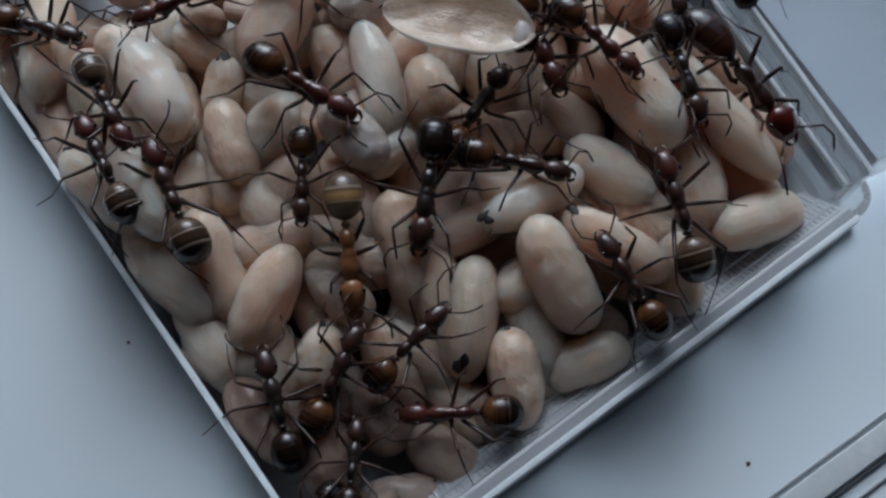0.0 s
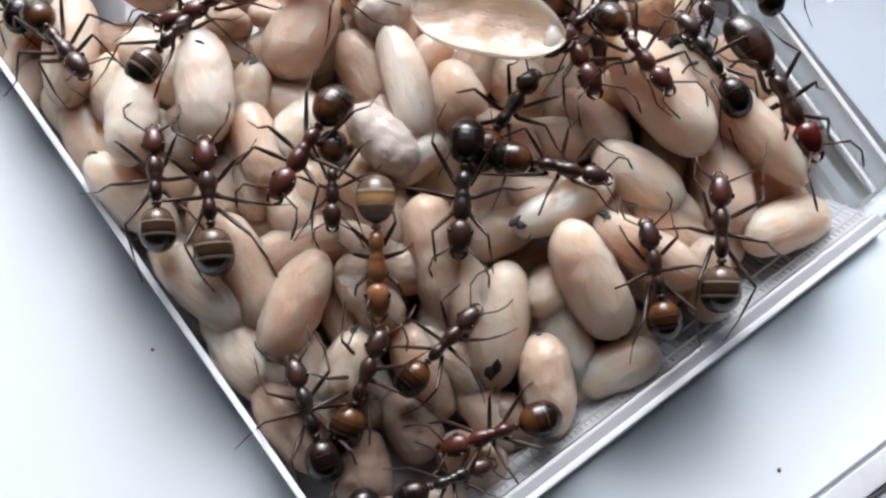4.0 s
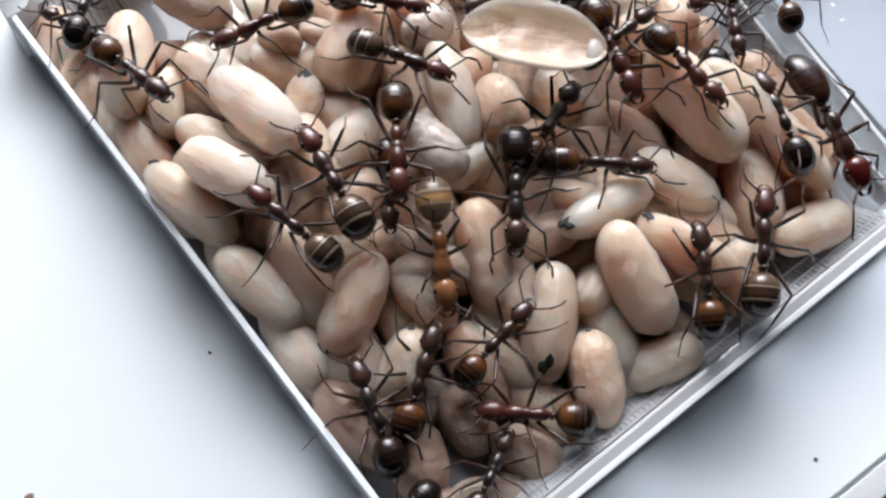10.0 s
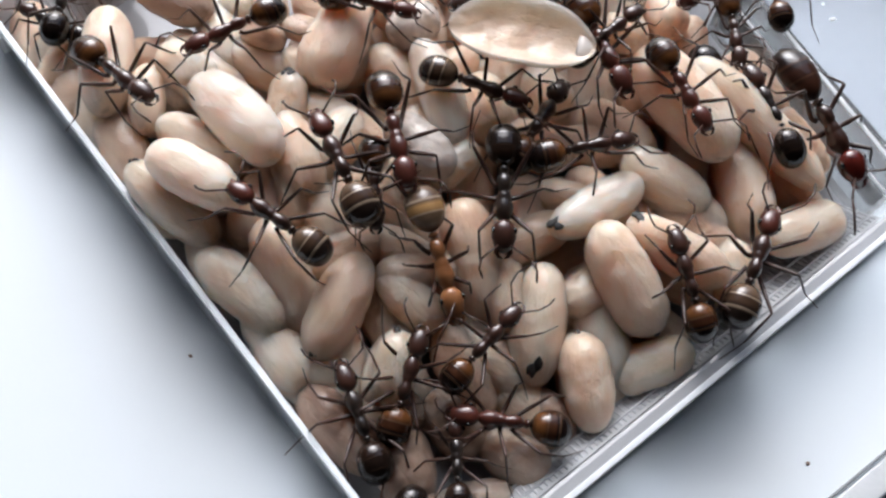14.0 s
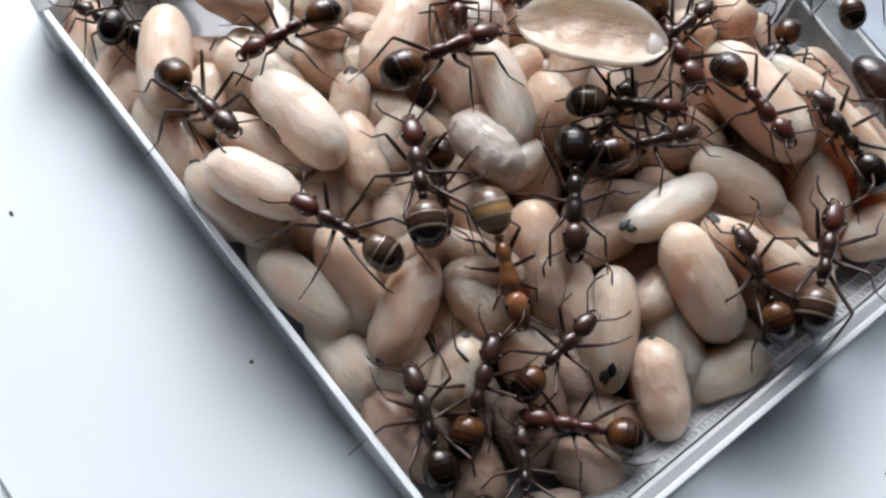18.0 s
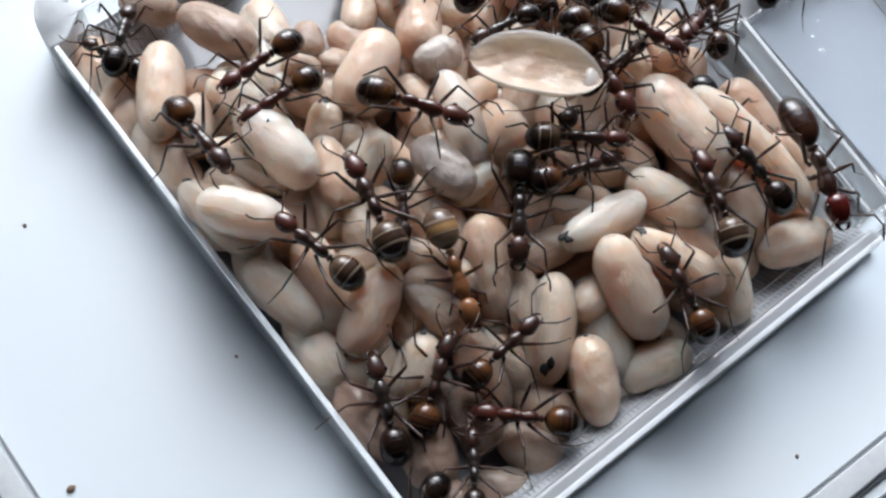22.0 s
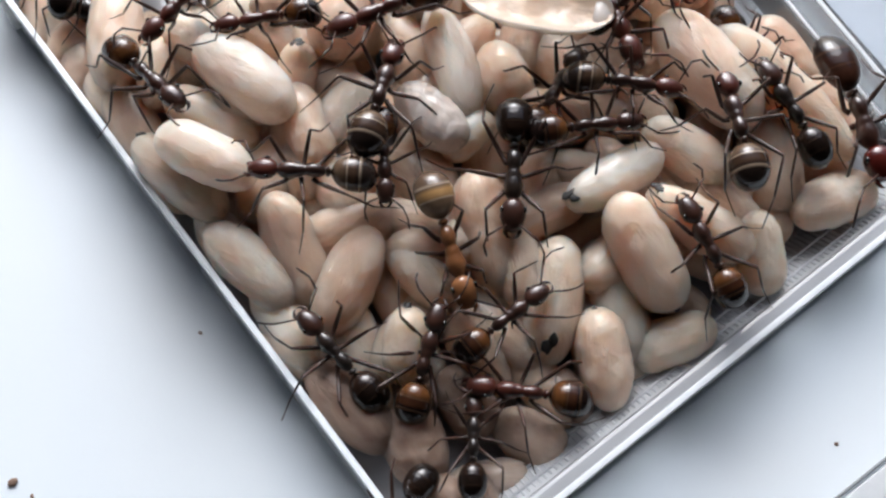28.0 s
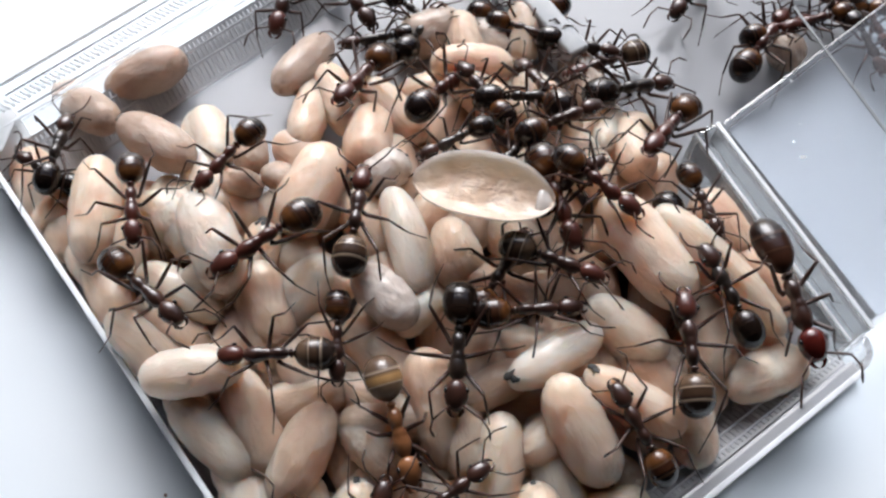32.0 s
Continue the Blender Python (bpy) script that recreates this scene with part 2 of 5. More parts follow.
PLASTIC = plastic_material("clear_plastic", (0.97, 0.985, 0.985, 1))
BLOCK = plastic_material("greyish_plastic", (0.56, 0.57, 0.59, 1), 0.92)
GREY = plastic_material("smoky_plastic", (0.42, 0.43, 0.43, 1), 0.85)
# grey base takes in the heap's shade along the front panel
WALL = plastic_material("hazy_wall_plastic", (0.60, 0.615, 0.63, 1), 0.4)
FLOOR = plastic_material("hazy_floor_plastic", (0.62, 0.63, 0.65, 1), 0.5)
# base greyed as well for the heap's shade on the front ramp
STEP = plastic_material("milky_step_plastic", (0.62, 0.63, 0.64, 1), 0.4)


# near white, which carries the sky's glint on the box rims
def frosted_material():
    m, t, b = material("worn_plastic_edge")
    co = t.nodes.new("ShaderNodeTexCoord")
    n = node(t, "ShaderNodeTexNoise", Scale=900.0, Detail=6.0)
    t.links.new(co.outputs["Object"], n.inputs["Vector"])
    t.links.new(ramp(t, n.outputs["Fac"], [(0.3, (0.82, 0.85, 0.87)), (0.7, (0.95, 0.97, 0.98))]), b.inputs["Base Color"])
    b.inputs["Transmission Weight"].default_value = 0.35
    b.inputs["Roughness"].default_value = 0.3
    b.inputs["IOR"].default_value = 1.45
    bump(t, b, n.outputs["Fac"], 0.4, 0.00015)
    return m


FROSTED = frosted_material()


def ground_material():
    m, t, b = material("white_plastic_sheet")
    co = t.nodes.new("ShaderNodeTexCoord")
    n = node(t, "ShaderNodeTexNoise", Scale=45.0, Detail=6.0)
    t.links.new(co.outputs["Object"], n.inputs["Vector"])
    t.links.new(ramp(t, n.outputs["Fac"], [(0.25, (0.74, 0.805, 0.85)), (0.75, (0.80, 0.85, 0.885))]), b.inputs["Base Color"])
    f = node(t, "ShaderNodeTexNoise", Scale=2500.0, Detail=4.0)
    t.links.new(co.outputs["Object"], f.inputs["Vector"])
    r = ramp(t, n.outputs["Fac"], [(0.3, (0.42, 0.42, 0.42)), (0.7, (0.58, 0.58, 0.58))])
    t.links.new(r, b.inputs["Roughness"])
    bump(t, b, f.outputs["Fac"], 0.08, 0.00005)
    return m


GROUND = ground_material()


def dirt_material():
    m, t, b = material("brown_speck")
    co = t.nodes.new("ShaderNodeTexCoord")
    n = node(t, "ShaderNodeTexNoise", Scale=4000.0, Detail=4.0)
    t.links.new(co.outputs["Object"], n.inputs["Vector"])
    t.links.new(ramp(t, n.outputs["Fac"], [(0.3, (0.12, 0.07, 0.05)), (0.7, (0.30, 0.2, 0.14))]), b.inputs["Base Color"])
    b.inputs["Roughness"].default_value = 0.7
    return m


DIRT = dirt_material()
DARK_SEAM, _t, _b = material("dark_seam")
_n = node(_t, "ShaderNodeTexNoise", Scale=800.0, Detail=4.0)
_t.links.new(ramp(_t, _n.outputs["Fac"], [(0.3, (0.14, 0.15, 0.155)), (0.7, (0.27, 0.28, 0.29))]), _b.inputs["Base Color"])
_b.inputs["Roughness"].default_value = 0.5


# dull paint of the added, unseen walls and ceiling
BLOCKER, _t, _b = material("blocker_paint")
_n = node(_t, "ShaderNodeTexNoise", Scale=6.0, Detail=5.0)
_t.links.new(ramp(_t, _n.outputs["Fac"], [(0.3, (0.13, 0.13, 0.13)), (0.7, (0.17, 0.17, 0.17))]), _b.inputs["Base Color"])
_b.inputs["Roughness"].default_value = 0.8


# ---- mesh helpers ----
def mesh_of(name, bm, mat, smooth=True):
    bmesh.ops.scale(bm, vec=(0.001, 0.001, 0.001), verts=bm.verts)
    bmesh.ops.recalc_face_normals(bm, faces=bm.faces)
    me = bpy.data.meshes.new(name)
    bm.to_mesh(me)
    bm.free()
    for p in me.polygons:
        p.use_smooth = smooth
    me.materials.append(mat)
    return me


def part(name, bm, mat, parent=None, label="", smooth=True):
    """Links a bmesh, built in millimetres, as one mesh object under a thing or a part."""
    ob = new(name, mesh_of(name, bm, mat, smooth))
    if parent:
        ob.parent = parent
    if label:
        tagged(ob, label)
    return ob


def thing(name, m, label, category, group="", kind=""):
    ob = new(name)
    ob.empty_display_size = 0.002
    ob.matrix_basis = m
    return tagged(ob, label, category, group, kind)


def lathe(bm, profile, seg=14, sy=1.0, sz=1.0, at=(0, 0, 0), shape=None):
    """A body of revolution about x from (x, radius) pairs; shape(x, y, z) bends it."""
    rings = []
    for x, r in profile:
        ring = []
        for k in range(seg):
            a = 2 * math.pi * k / seg
            v = (x, r * sy * math.cos(a), r * sz * math.sin(a))
            if shape:
                v = shape(*v)
            ring.append(bm.verts.new((v[0] + at[0], v[1] + at[1], v[2] + at[2])))
        rings.append(ring)
    for a, b in zip(rings, rings[1:]):
        for k in range(seg):
            bm.faces.new((a[k], a[(k + 1) % seg], b[(k + 1) % seg], b[k]))
    bm.faces.new(rings[0][::-1])
    bm.faces.new(rings[-1])


def tube(bm, pts, radii, seg=6):
    pts = [Vector(p) for p in pts]
    rings = []
    for i, p in enumerate(pts):
        d = (pts[min(i + 1, len(pts) - 1)] - pts[max(i - 1, 0)]).normalized()
        s = d.orthogonal().normalized()
        u = d.cross(s)
        if i and s.dot(last) < 0.2:
            s = (last - d * last.dot(d)).normalized()
            u = d.cross(s)
        last = s
        rings.append([bm.verts.new(p + (s * math.cos(2 * math.pi * k / seg) + u * math.sin(2 * math.pi * k / seg)) * radii[i]) for k in range(seg)])
    for a, b in zip(rings, rings[1:]):
        for k in range(seg):
            bm.faces.new((a[k], a[(k + 1) % seg], b[(k + 1) % seg], b[k]))
    bm.faces.new(rings[0][::-1])
    bm.faces.new(rings[-1])


def prism(bm, outline, z0, z1, bevel=0.0):
    """A flat-topped block over a plan outline, with rounded edges if bevel is given."""
    low = [bm.verts.new((x, y, z0)) for x, y in outline]
    top = [bm.verts.new((x, y, z1)) for x, y in outline]
    n = len(outline)
    for k in range(n):
        bm.faces.new((low[k], low[(k + 1) % n], top[(k + 1) % n], top[k]))
    bm.faces.new(low[::-1])
    bm.faces.new(top)
    if bevel:
        bmesh.ops.bevel(bm, geom=bm.edges[:], offset=bevel, segments=2, profile=0.6, affect="EDGES")


def strip(a, b, out, inner):
    """Plan outline of a band along a-b, from the line outwards by out and inwards by inner (to the left of a-b is inside)."""
    d = (Vector(b) - Vector(a)).normalized()
    n = Vector((-d.y, d.x))
    a, b = Vector(a), Vector(b)
    return [tuple(a - n * out), tuple(b - n * out), tuple(b + n * inner), tuple(a + n * inner)]


# ---- the ground and the nest box ----
bm = bmesh.new()
bmesh.ops.create_grid(bm, x_segments=8, y_segments=8, size=600)
tagged(part("ground", bm, GROUND, None), "smooth bluish white plastic sheet under the nest box", "ground", kind="structure")

# added unseen walls and ceiling that block the sky, open on the window side
def sky_blocker(name, corners):
    bm = bmesh.new()
    bm.faces.new([bm.verts.new(c) for c in corners])
    bmesh.ops.solidify(bm, geom=bm.faces[:], thickness=-20)
    return tagged(part(name, bm, BLOCKER, None, smooth=False), "plain unseen sky-blocking " + name.split("_")[0] + " far from the table", name.split("_")[0], kind="structure")


sky_blocker("wall_front", [(-520, -330, -5), (520, -330, -5), (520, -330, 560), (-520, -330, 560)])
sky_blocker("wall_left", [(-520, -330, -5), (-520, -330, 560), (-520, 560, 560), (-520, 560, -5)])
sky_blocker("wall_right", [(520, -330, -5), (520, 560, -5), (520, 560, 560), (520, -330, 560)])
sky_blocker("ceiling", [(-540, -350, 580), (540, -350, 580), (540, 190, 580), (-540, 190, 580)])

FRONT, RIGHT, GATE = (-10.6, -13.6), (16.6, 8.1), (7.9, 23.2)
LEFT, BACK = (-37.9, 19.8), (3.0, 56.8)
RIM = 4.0
box = thing("plastic_box", mm(0, 0, 0), "clear plastic nest box heaped with cocoons, on a white sheet", "plastic box")


def wall(name, a, b, out, inner, height=RIM, mat=WALL, rims=None):
    """One side of the box: a clear bar from the line a-b outwards and inwards, with worn edges on top whitened for the
    sky's glint.
    """
    bm = bmesh.new()
    prism(bm, strip(a, b, out, inner), 0.02, height, 0.22)
    w = part(name, bm, mat, box, smooth=False)
    w.visible_shadow = False
    # rim strips whose white stands in for the sky's reflection
    for u0, u1 in rims or ((0.02 - out, 0.34 - out),):
        bm = bmesh.new()
        prism(bm, strip(a, b, -u0, u1), height - 0.1, height + 0.05, 0.04)
        part("rim", bm, FROSTED, w, "worn rim with sky glint in its white").visible_shadow = False
    return w


def towards(a, b, d):
    v = (Vector(b) - Vector(a)).normalized() * d
    return (a[0] + v.x, a[1] + v.y)


wall("front_panel", towards(FRONT, RIGHT, 1.2), towards(RIGHT, FRONT, 1.6), 0.15, 0.9)
wall_left = wall("left_panel", towards(LEFT, FRONT, 1.8), FRONT, 0.2, 0.16, mat=PLASTIC)
wall_right = wall("right_panel", towards(RIGHT, GATE, 1.6), GATE, 0.75, 1.3, mat=GREY, rims=((-0.73, -0.45), (1.0, 1.2)))
wall_back = wall("back_panel", BACK, towards(LEFT, BACK, 1.8), 2.9, 0.4, mat=PLASTIC, rims=((-2.88, -2.6), (0.1, 0.3)))
# the moulded, ribbed band along the top of the back panel
bm = bmesh.new()
d_back = (Vector(LEFT) - Vector(BACK)).normalized()
n_back = Vector((-d_back.y, d_back.x))
for k in range(90):
    p = Vector(LEFT) - d_back * (2.4 + 0.36 * k) - n_back * 0.75
    q = p - n_back * 0.75 + d_back * 0.3
    tube(bm, [(p.x, p.y, RIM + 0.02), (q.x, q.y, RIM + 0.02)], [0.11, 0.11], 6)
tagged(part("ribbed_band", bm, FROSTED, wall_back, "white ribbed moulding"), kind="stuff").visible_shadow = False
for off in (0.15, 1.75, 2.65):
    bm = bmesh.new()
    prism(bm, strip(towards(BACK, LEFT, 2), towards(LEFT, BACK, 3), off + 0.12, -off), RIM - 0.02, RIM + 0.06, 0.02)
    part("groove", bm, DARK_SEAM, wall_back, "grey moulding groove").visible_shadow = False
# rounded milky post where the left and the back panel meet
bm = bmesh.new()
d_left = (Vector(FRONT) - Vector(LEFT)).normalized()
peak = Vector(LEFT) - n_back * 2.9 - Vector((-d_left.y, d_left.x)) * 0.3
e1, e2 = peak - d_back * 3.2, peak + d_left * 4.6
post = [tuple(e1.lerp(peak, u).lerp(peak.lerp(e2, u), u)) for u in [k / 8 for k in range(9)]]
post += [tuple(e2 + Vector((-d_left.y, d_left.x)) * 1.0), tuple(Vector(LEFT) + d_left * 1.6 - d_back * 1.0), tuple(e1 + n_back * 2.9)]
prism(bm, post, 0.02, RIM + 0.02, 0.1)
part("corner_post", bm, FROSTED, box, "milky rounded corner")
# rounded corner between the front and the right panel
bm = bmesh.new()
c1, c2 = Vector(towards(RIGHT, FRONT, 1.6)), Vector(towards(RIGHT, GATE, 1.6))
arc_out = [tuple(c1.lerp(Vector(RIGHT), u).lerp(Vector(RIGHT).lerp(c2, u), u)) for u in [k / 6 for k in range(7)]]
mid = (c1 + c2) / 2 + ((c1 + c2) / 2 - Vector(RIGHT)).normalized() * 0.2
arc_in = [tuple(Vector(p).lerp(mid, 0.55)) for p in arc_out[::-1]]
prism(bm, arc_out + arc_in, 0.02, RIM, 0.1)
part("corner", bm, PLASTIC, box, smooth=False).visible_shadow = False
# floor with moulded steps along the inside of the panels
bm = bmesh.new()
prism(bm, [FRONT, RIGHT, GATE, (24, 38), (24, 60), BACK, LEFT], 0.03, 0.55)
part("floor_panel", bm, FLOOR, box, smooth=False)
for a, b in ((FRONT, RIGHT), (BACK, LEFT)):
    # a ramp from the floor up to the panel, finely ribbed across
    d = (Vector(b) - Vector(a)).normalized()
    n = Vector((-d.y, d.x))
    first, length = Vector(a) + d * 1.0, (Vector(b) - Vector(a)).length - 2.4
    low, high, near_z, far_z = 1.0, 3.3, 2.9, 0.9
    bm = bmesh.new()
    prism(bm, strip(towards(a, b, 1.0), towards(b, a, 1.4), -low, high), 0.56, near_z, 0.06)
    for v in bm.verts:
        if v.co.z > 2:
            v.co.z = near_z - (near_z - far_z) * min(1.0, max(0.0, ((v.co.xy - Vector(a)).dot(n) - low) / (high - low)))
    ramp_ob = part("step_ridge", bm, STEP, box, smooth=False)
    ramp_ob.visible_shadow = False
    bm = bmesh.new()
    for k in range(int(length / 0.34)):
        p = first + d * (0.2 + 0.34 * k) + n * 1.15
        q = p + n * 2.0 + d * 0.25
        tube(bm, [(p.x, p.y, near_z - 0.12), (q.x, q.y, far_z + 0.14)], [0.075, 0.06], 5)
    for u, z in ((1.5, 2.5), (2.2, 1.9)):
        p, q = first + n * u, first + n * u + d * length
        tube(bm, [(p.x, p.y, z), (q.x, q.y, z)], [0.1, 0.1], 6)
    tagged(part("rib", bm, STEP, ramp_ob, "white moulded ribs"), kind="stuff").visible_shadow = False
# clear block beside the gate, and the end of the partition beyond it
bm = bmesh.new()
far = (GATE[0] + 24, GATE[1] + 20.4)
prism(bm, [(GATE[0] + 0.9, GATE[1] + 0.5), (RIGHT[0] + 0.2, RIGHT[1] + 2.6), (RIGHT[0] + 13, RIGHT[1] + 9), far], 0.02, RIM - 0.3, 0.2)
block = part("side_block", bm, BLOCK, box, smooth=False)
block.visible_shadow = False
bm = bmesh.new()
prism(bm, strip((14.6, 33.4), (23.4, 15.2), 0.1, 0.1), RIM - 0.3, RIM - 0.24, 0.02)
part("seam", bm, DARK_SEAM, block, "dark seam")
bm = bmesh.new()
prism(bm, strip((0.5, 29.4), (-11, 46), 0, 1.6), 0.56, RIM - 0.3, 0.25)
part("partition", bm, FROSTED, box)

# raised edges of the tray round the box
tray = thing("tray_edge", mm(0, 0, 0), "low clear tray edging with dark seams on the white sheet", "tray")
for a, b in (((-18.0, -28.2), (40.0, 13.9)), ((-52.0, 12.4), (-19.5, -26.4))):
    for off, w, top, mat, nm in ((0.0, 0.16, 0.18, DARK_SEAM, "seam"), (0.3, 1.3, 0.5, FROSTED, "edge_strip"), (1.75, 0.2, 0.2, DARK_SEAM, "seam"), (2.6, 0.14, 0.16, DARK_SEAM, "seam")):
        bm = bmesh.new()
        prism(bm, strip(a, b, off + w, -off), 0.01, top, 0.05)
        part(nm, bm, mat, tray)


# ---- cocoons ----
def cocoon_mesh(seed, mat, kind):
    """One cocoon of unit length and width: blunt, slightly pear-shaped, dented."""
    rng = random.Random(seed)
    bm = bmesh.new()
    n, seg = 40, 34
    power = rng.uniform(2.5, 3.3)
    skew = rng.uniform(-0.09, 0.09)
    curve = rng.uniform(-0.05, 0.05)
    o = Vector((seed * 3.7, seed * 1.3, 0))
    profile = []
    for i in range(n + 1):
        u = -math.cos(math.pi * i / n)
        r = max(0.0, 1 - abs(u) ** power) ** (1 / 2.1) * 0.5 * (1 + skew * u)
        profile.append((u * 0.5 * 0.998, max(r, 0.012)))

    def shape(x, y, z):
        p = Vector((x * 2.2, y, z))
        d = 1 + 0.07 * noise.noise(p * 1.7 + o) + 0.04 * noise.noise(p * 4.2 + o) + 0.016 * noise.noise(p * 8 + o) - 0.04 * max(0.0, 0.3 - abs(noise.noise(p * 3.1 + o * 2))) / 0.3 * (0.5 + noise.noise(p * 2 + o))
        if kind == "n":
            d *= 1 + 0.018 * math.cos(x * 30) * (1 if x > -0.2 else 0)
        y, z = y * d, z * d
        y += curve * (1 - 4 * x * x)
        return (x, y, z)

    lathe(bm, profile, seg, 1, 1, shape=shape)
    bmesh.ops.scale(bm, vec=(1000, 1000, 1000), verts=bm.verts)
    return mesh_of("cocoon", bm, mat)


def empty_mesh():
    """A torn cocoon of unit length and width: a shallow crumpled bowl, open to the top, with a thin ragged rim."""
    bm = bmesh.new()
    nu, nv = 44, 22
    sides = []
    for depth, crumple in ((0.48, 0.02), (0.20, 0.06)):
        rows = []
        for i in range(nu + 1):
            u = -math.cos(math.pi * i / nu) * 0.995
            half = 0.56 * max(0.0, 1 - abs(u) ** 2.3) ** 0.6 + 0.004
            row = []
            for j in range(nv + 1):
                v = -math.cos(math.pi * j / nv)
                inside = (1 - v * v) ** 0.5
                x, y = u * 0.5, v * half * (1.0 if v < 0 else 0.9) + 0.05 * (1 - u * u)
                z = 0.16 * (1 - u * u) - depth * 2 * half * inside + 0.03 * noise.noise(Vector((x * 5, v * 1.5, 7)))
                z += crumple * inside * (1.0 * noise.noise(Vector((x * 5, y * 3, 1.0))) - 1.3 * abs(noise.noise(Vector((x * 9, y * 7, 4.0)))) + 0.5 * abs(noise.noise(Vector((x * 24, y * 20, 9.0)))))
                row.append(bm.verts.new((x * 1000, y * 1000, z * 1000)))
            rows.append(row)
        sides.append(rows)
    for rows in sides:
        for p, q in zip(rows, rows[1:]):
            for j in range(nv):
                bm.faces.new((p[j], p[j + 1], q[j + 1], q[j]))
    bmesh.ops.remove_doubles(bm, verts=bm.verts[:], dist=3.0)
    return mesh_of("empty_cocoon", bm, PAPER)


KINDS = {
    "c": (SILK, "cream silk ant cocoon lying in the heap", "cocoon"),
    "p": (SILK_PINK, "pinkish tan ant cocoon deep in the heap", "cocoon"),
    "w": (SILK_WHITE, "pale whitish ant cocoon on top of the heap", "cocoon"),
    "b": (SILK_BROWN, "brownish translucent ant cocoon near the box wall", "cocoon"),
    "g": (SILK_LOW_SHADE, "dusky brown ant cocoon low in the heap", "cocoon"),
    "e": (PAPER, "torn open empty papery cocoon lying on the heap", "empty cocoon"),
    "n": (NAKED, "naked greyish white ant pupa among the cocoons", "pupa"),
}
cocoon_meshes = {}
cocoon_count = [0]


def cocoon(x, y, z, rx, ry, rz, length, width, kind, spot):
    i = cocoon_count[0]
    cocoon_count[0] += 1
    mat, label, category = KINDS[kind]
    key = (kind, i % (8 if kind in "cp" else 3))
    if key not in cocoon_meshes:
        cocoon_meshes[key] = empty_mesh() if kind == "e" else cocoon_mesh(len(cocoon_meshes) + 2, mat, kind)
    if kind == "p":
        length = max(length, 5.4)
    if spot != "0":
        label = label.replace("ant cocoon", "dark-spotted ant cocoon")
    ob = new("pupa" if kind == "n" else "empty_cocoon" if kind == "e" else "cocoon", cocoon_meshes[key])
    tagged(ob, label, category, "cocoons in the nest box" if kind not in "ne" else "")
    ob.matrix_basis = mm(x, y, z, rx + (5 if kind == "e" else (i * 67) % 360), ry, rz)
    ob.scale = (length / 1000, width / 1000, width / 1000)
    if kind == "e":
        # the torn, thin grey flap over the hatching hole
        bm = bmesh.new()
        lathe(bm, [(-0.75, 0.80), (-0.4, 0.86), (0.0, 0.74), (0.35, 0.5), (0.55, 0.1)], 18, 1.0, 0.5, shape=lambda a, b, c: (a + 0.2 * noise.noise(Vector((b * 3, c * 3, 2))), b * (1 + 0.15 * noise.noise(Vector((a * 3, b * 2, c * 2)))), c))
        flap = new("torn_flap", mesh_of("torn_flap", bm, NAKED))
        tagged(flap, "thin torn grey flap")
        flap.parent = ob
        flap.matrix_basis = Matrix.Translation((0.45, 0.02, -0.10)) @ Matrix.Diagonal((1000 / length * 0.8, 1000 / width * 0.95, 1000 / width * 0.6, 1))
    if spot != "0":
        # a dark crusted patch of meconium at one end
        rng = random.Random(i)
        bm = bmesh.new()
        side = -1 if spot[0] == "1" else 1
        for flake in range(5):
            fx, fy, fr = rng.uniform(-0.28, 0.28), rng.uniform(-0.25, 0.25), rng.uniform(0.13, 0.26)
            lathe(bm, [(-fr, 0.03), (-fr * 0.7, fr * 0.7), (0, fr), (fr * 0.7, fr * 0.65), (fr, 0.03)], 8, rng.uniform(0.6, 1.3), 0.42, at=(fx, fy, rng.uniform(-0.08, 0.02)),
                  shape=lambda a, b, c: (a + 0.09 * noise.noise(Vector((a * 9, b * 9, i))), b * (1 + 0.8 * noise.noise(Vector((a * 9, b * 9, i + 3)))), c))
        s = new("dark_spot", mesh_of("dark_spot", bm, SPOT))
        tagged(s, "black crusted spot")
        s.parent = ob
        w = 1000 / width
        l = 1000 / length
        up = Matrix.Rotation(-radians((i * 67) % 360), 4, "X")
        tip = 0.435 if width < 3.2 else 0.42
        if spot.endswith("b"):
            tip = 0.36
        s.matrix_basis = up @ Matrix.Translation((side * tip, rng.uniform(-0.05, 0.05), 0.24 if spot.endswith("b") is False else 0.405)) @ Matrix.Diagonal((l, w, w, 1)) @ Matrix.Rotation(side * 0.9, 4, "Y")
    return ob

# the heap: place, turn, length, width, kind and spotted end of each cocoon
cocoon(-0.86, 2.73, 5.05, 0.0, 27.7, -56.1, 6.73, 3.19, 'c', '2')
cocoon(-5.40, 0.57, 3.49, -0.0, 16.5, -96.4, 6.70, 3.08, 'c', '2b')
cocoon(-2.88, -2.34, 3.00, 0.0, 15.4, -78.6, 5.34, 2.83, 'c', '1')
cocoon(-2.01, 0.76, 2.85, 0.0, 12.3, -67.7, 7.09, 2.88, 'c', '0')
cocoon(0.76, -1.12, 2.63, 0.0, 8.9, -159.6, 4.87, 2.64, 'c', '0')
cocoon(-2.34, 6.73, 5.45, 0.0, -6.4, -144.4, 6.40, 2.49, 'w', '2')
cocoon(1.98, 4.43, 5.21, -0.0, 11.1, -26.5, 6.33, 2.62, 'c', '1')
cocoon(1.85, 8.86, 4.50, 0.0, 2.1, -33.9, 5.53, 2.92, 'c', '0')
cocoon(10.16, 7.01, 2.94, 0.0, 16.5, 27.9, 5.91, 2.92, 'c', '0')
cocoon(2.87, 13.21, 5.98, 0.0, 1.8, -55.6, 8.10, 3.82, 'c', '0')
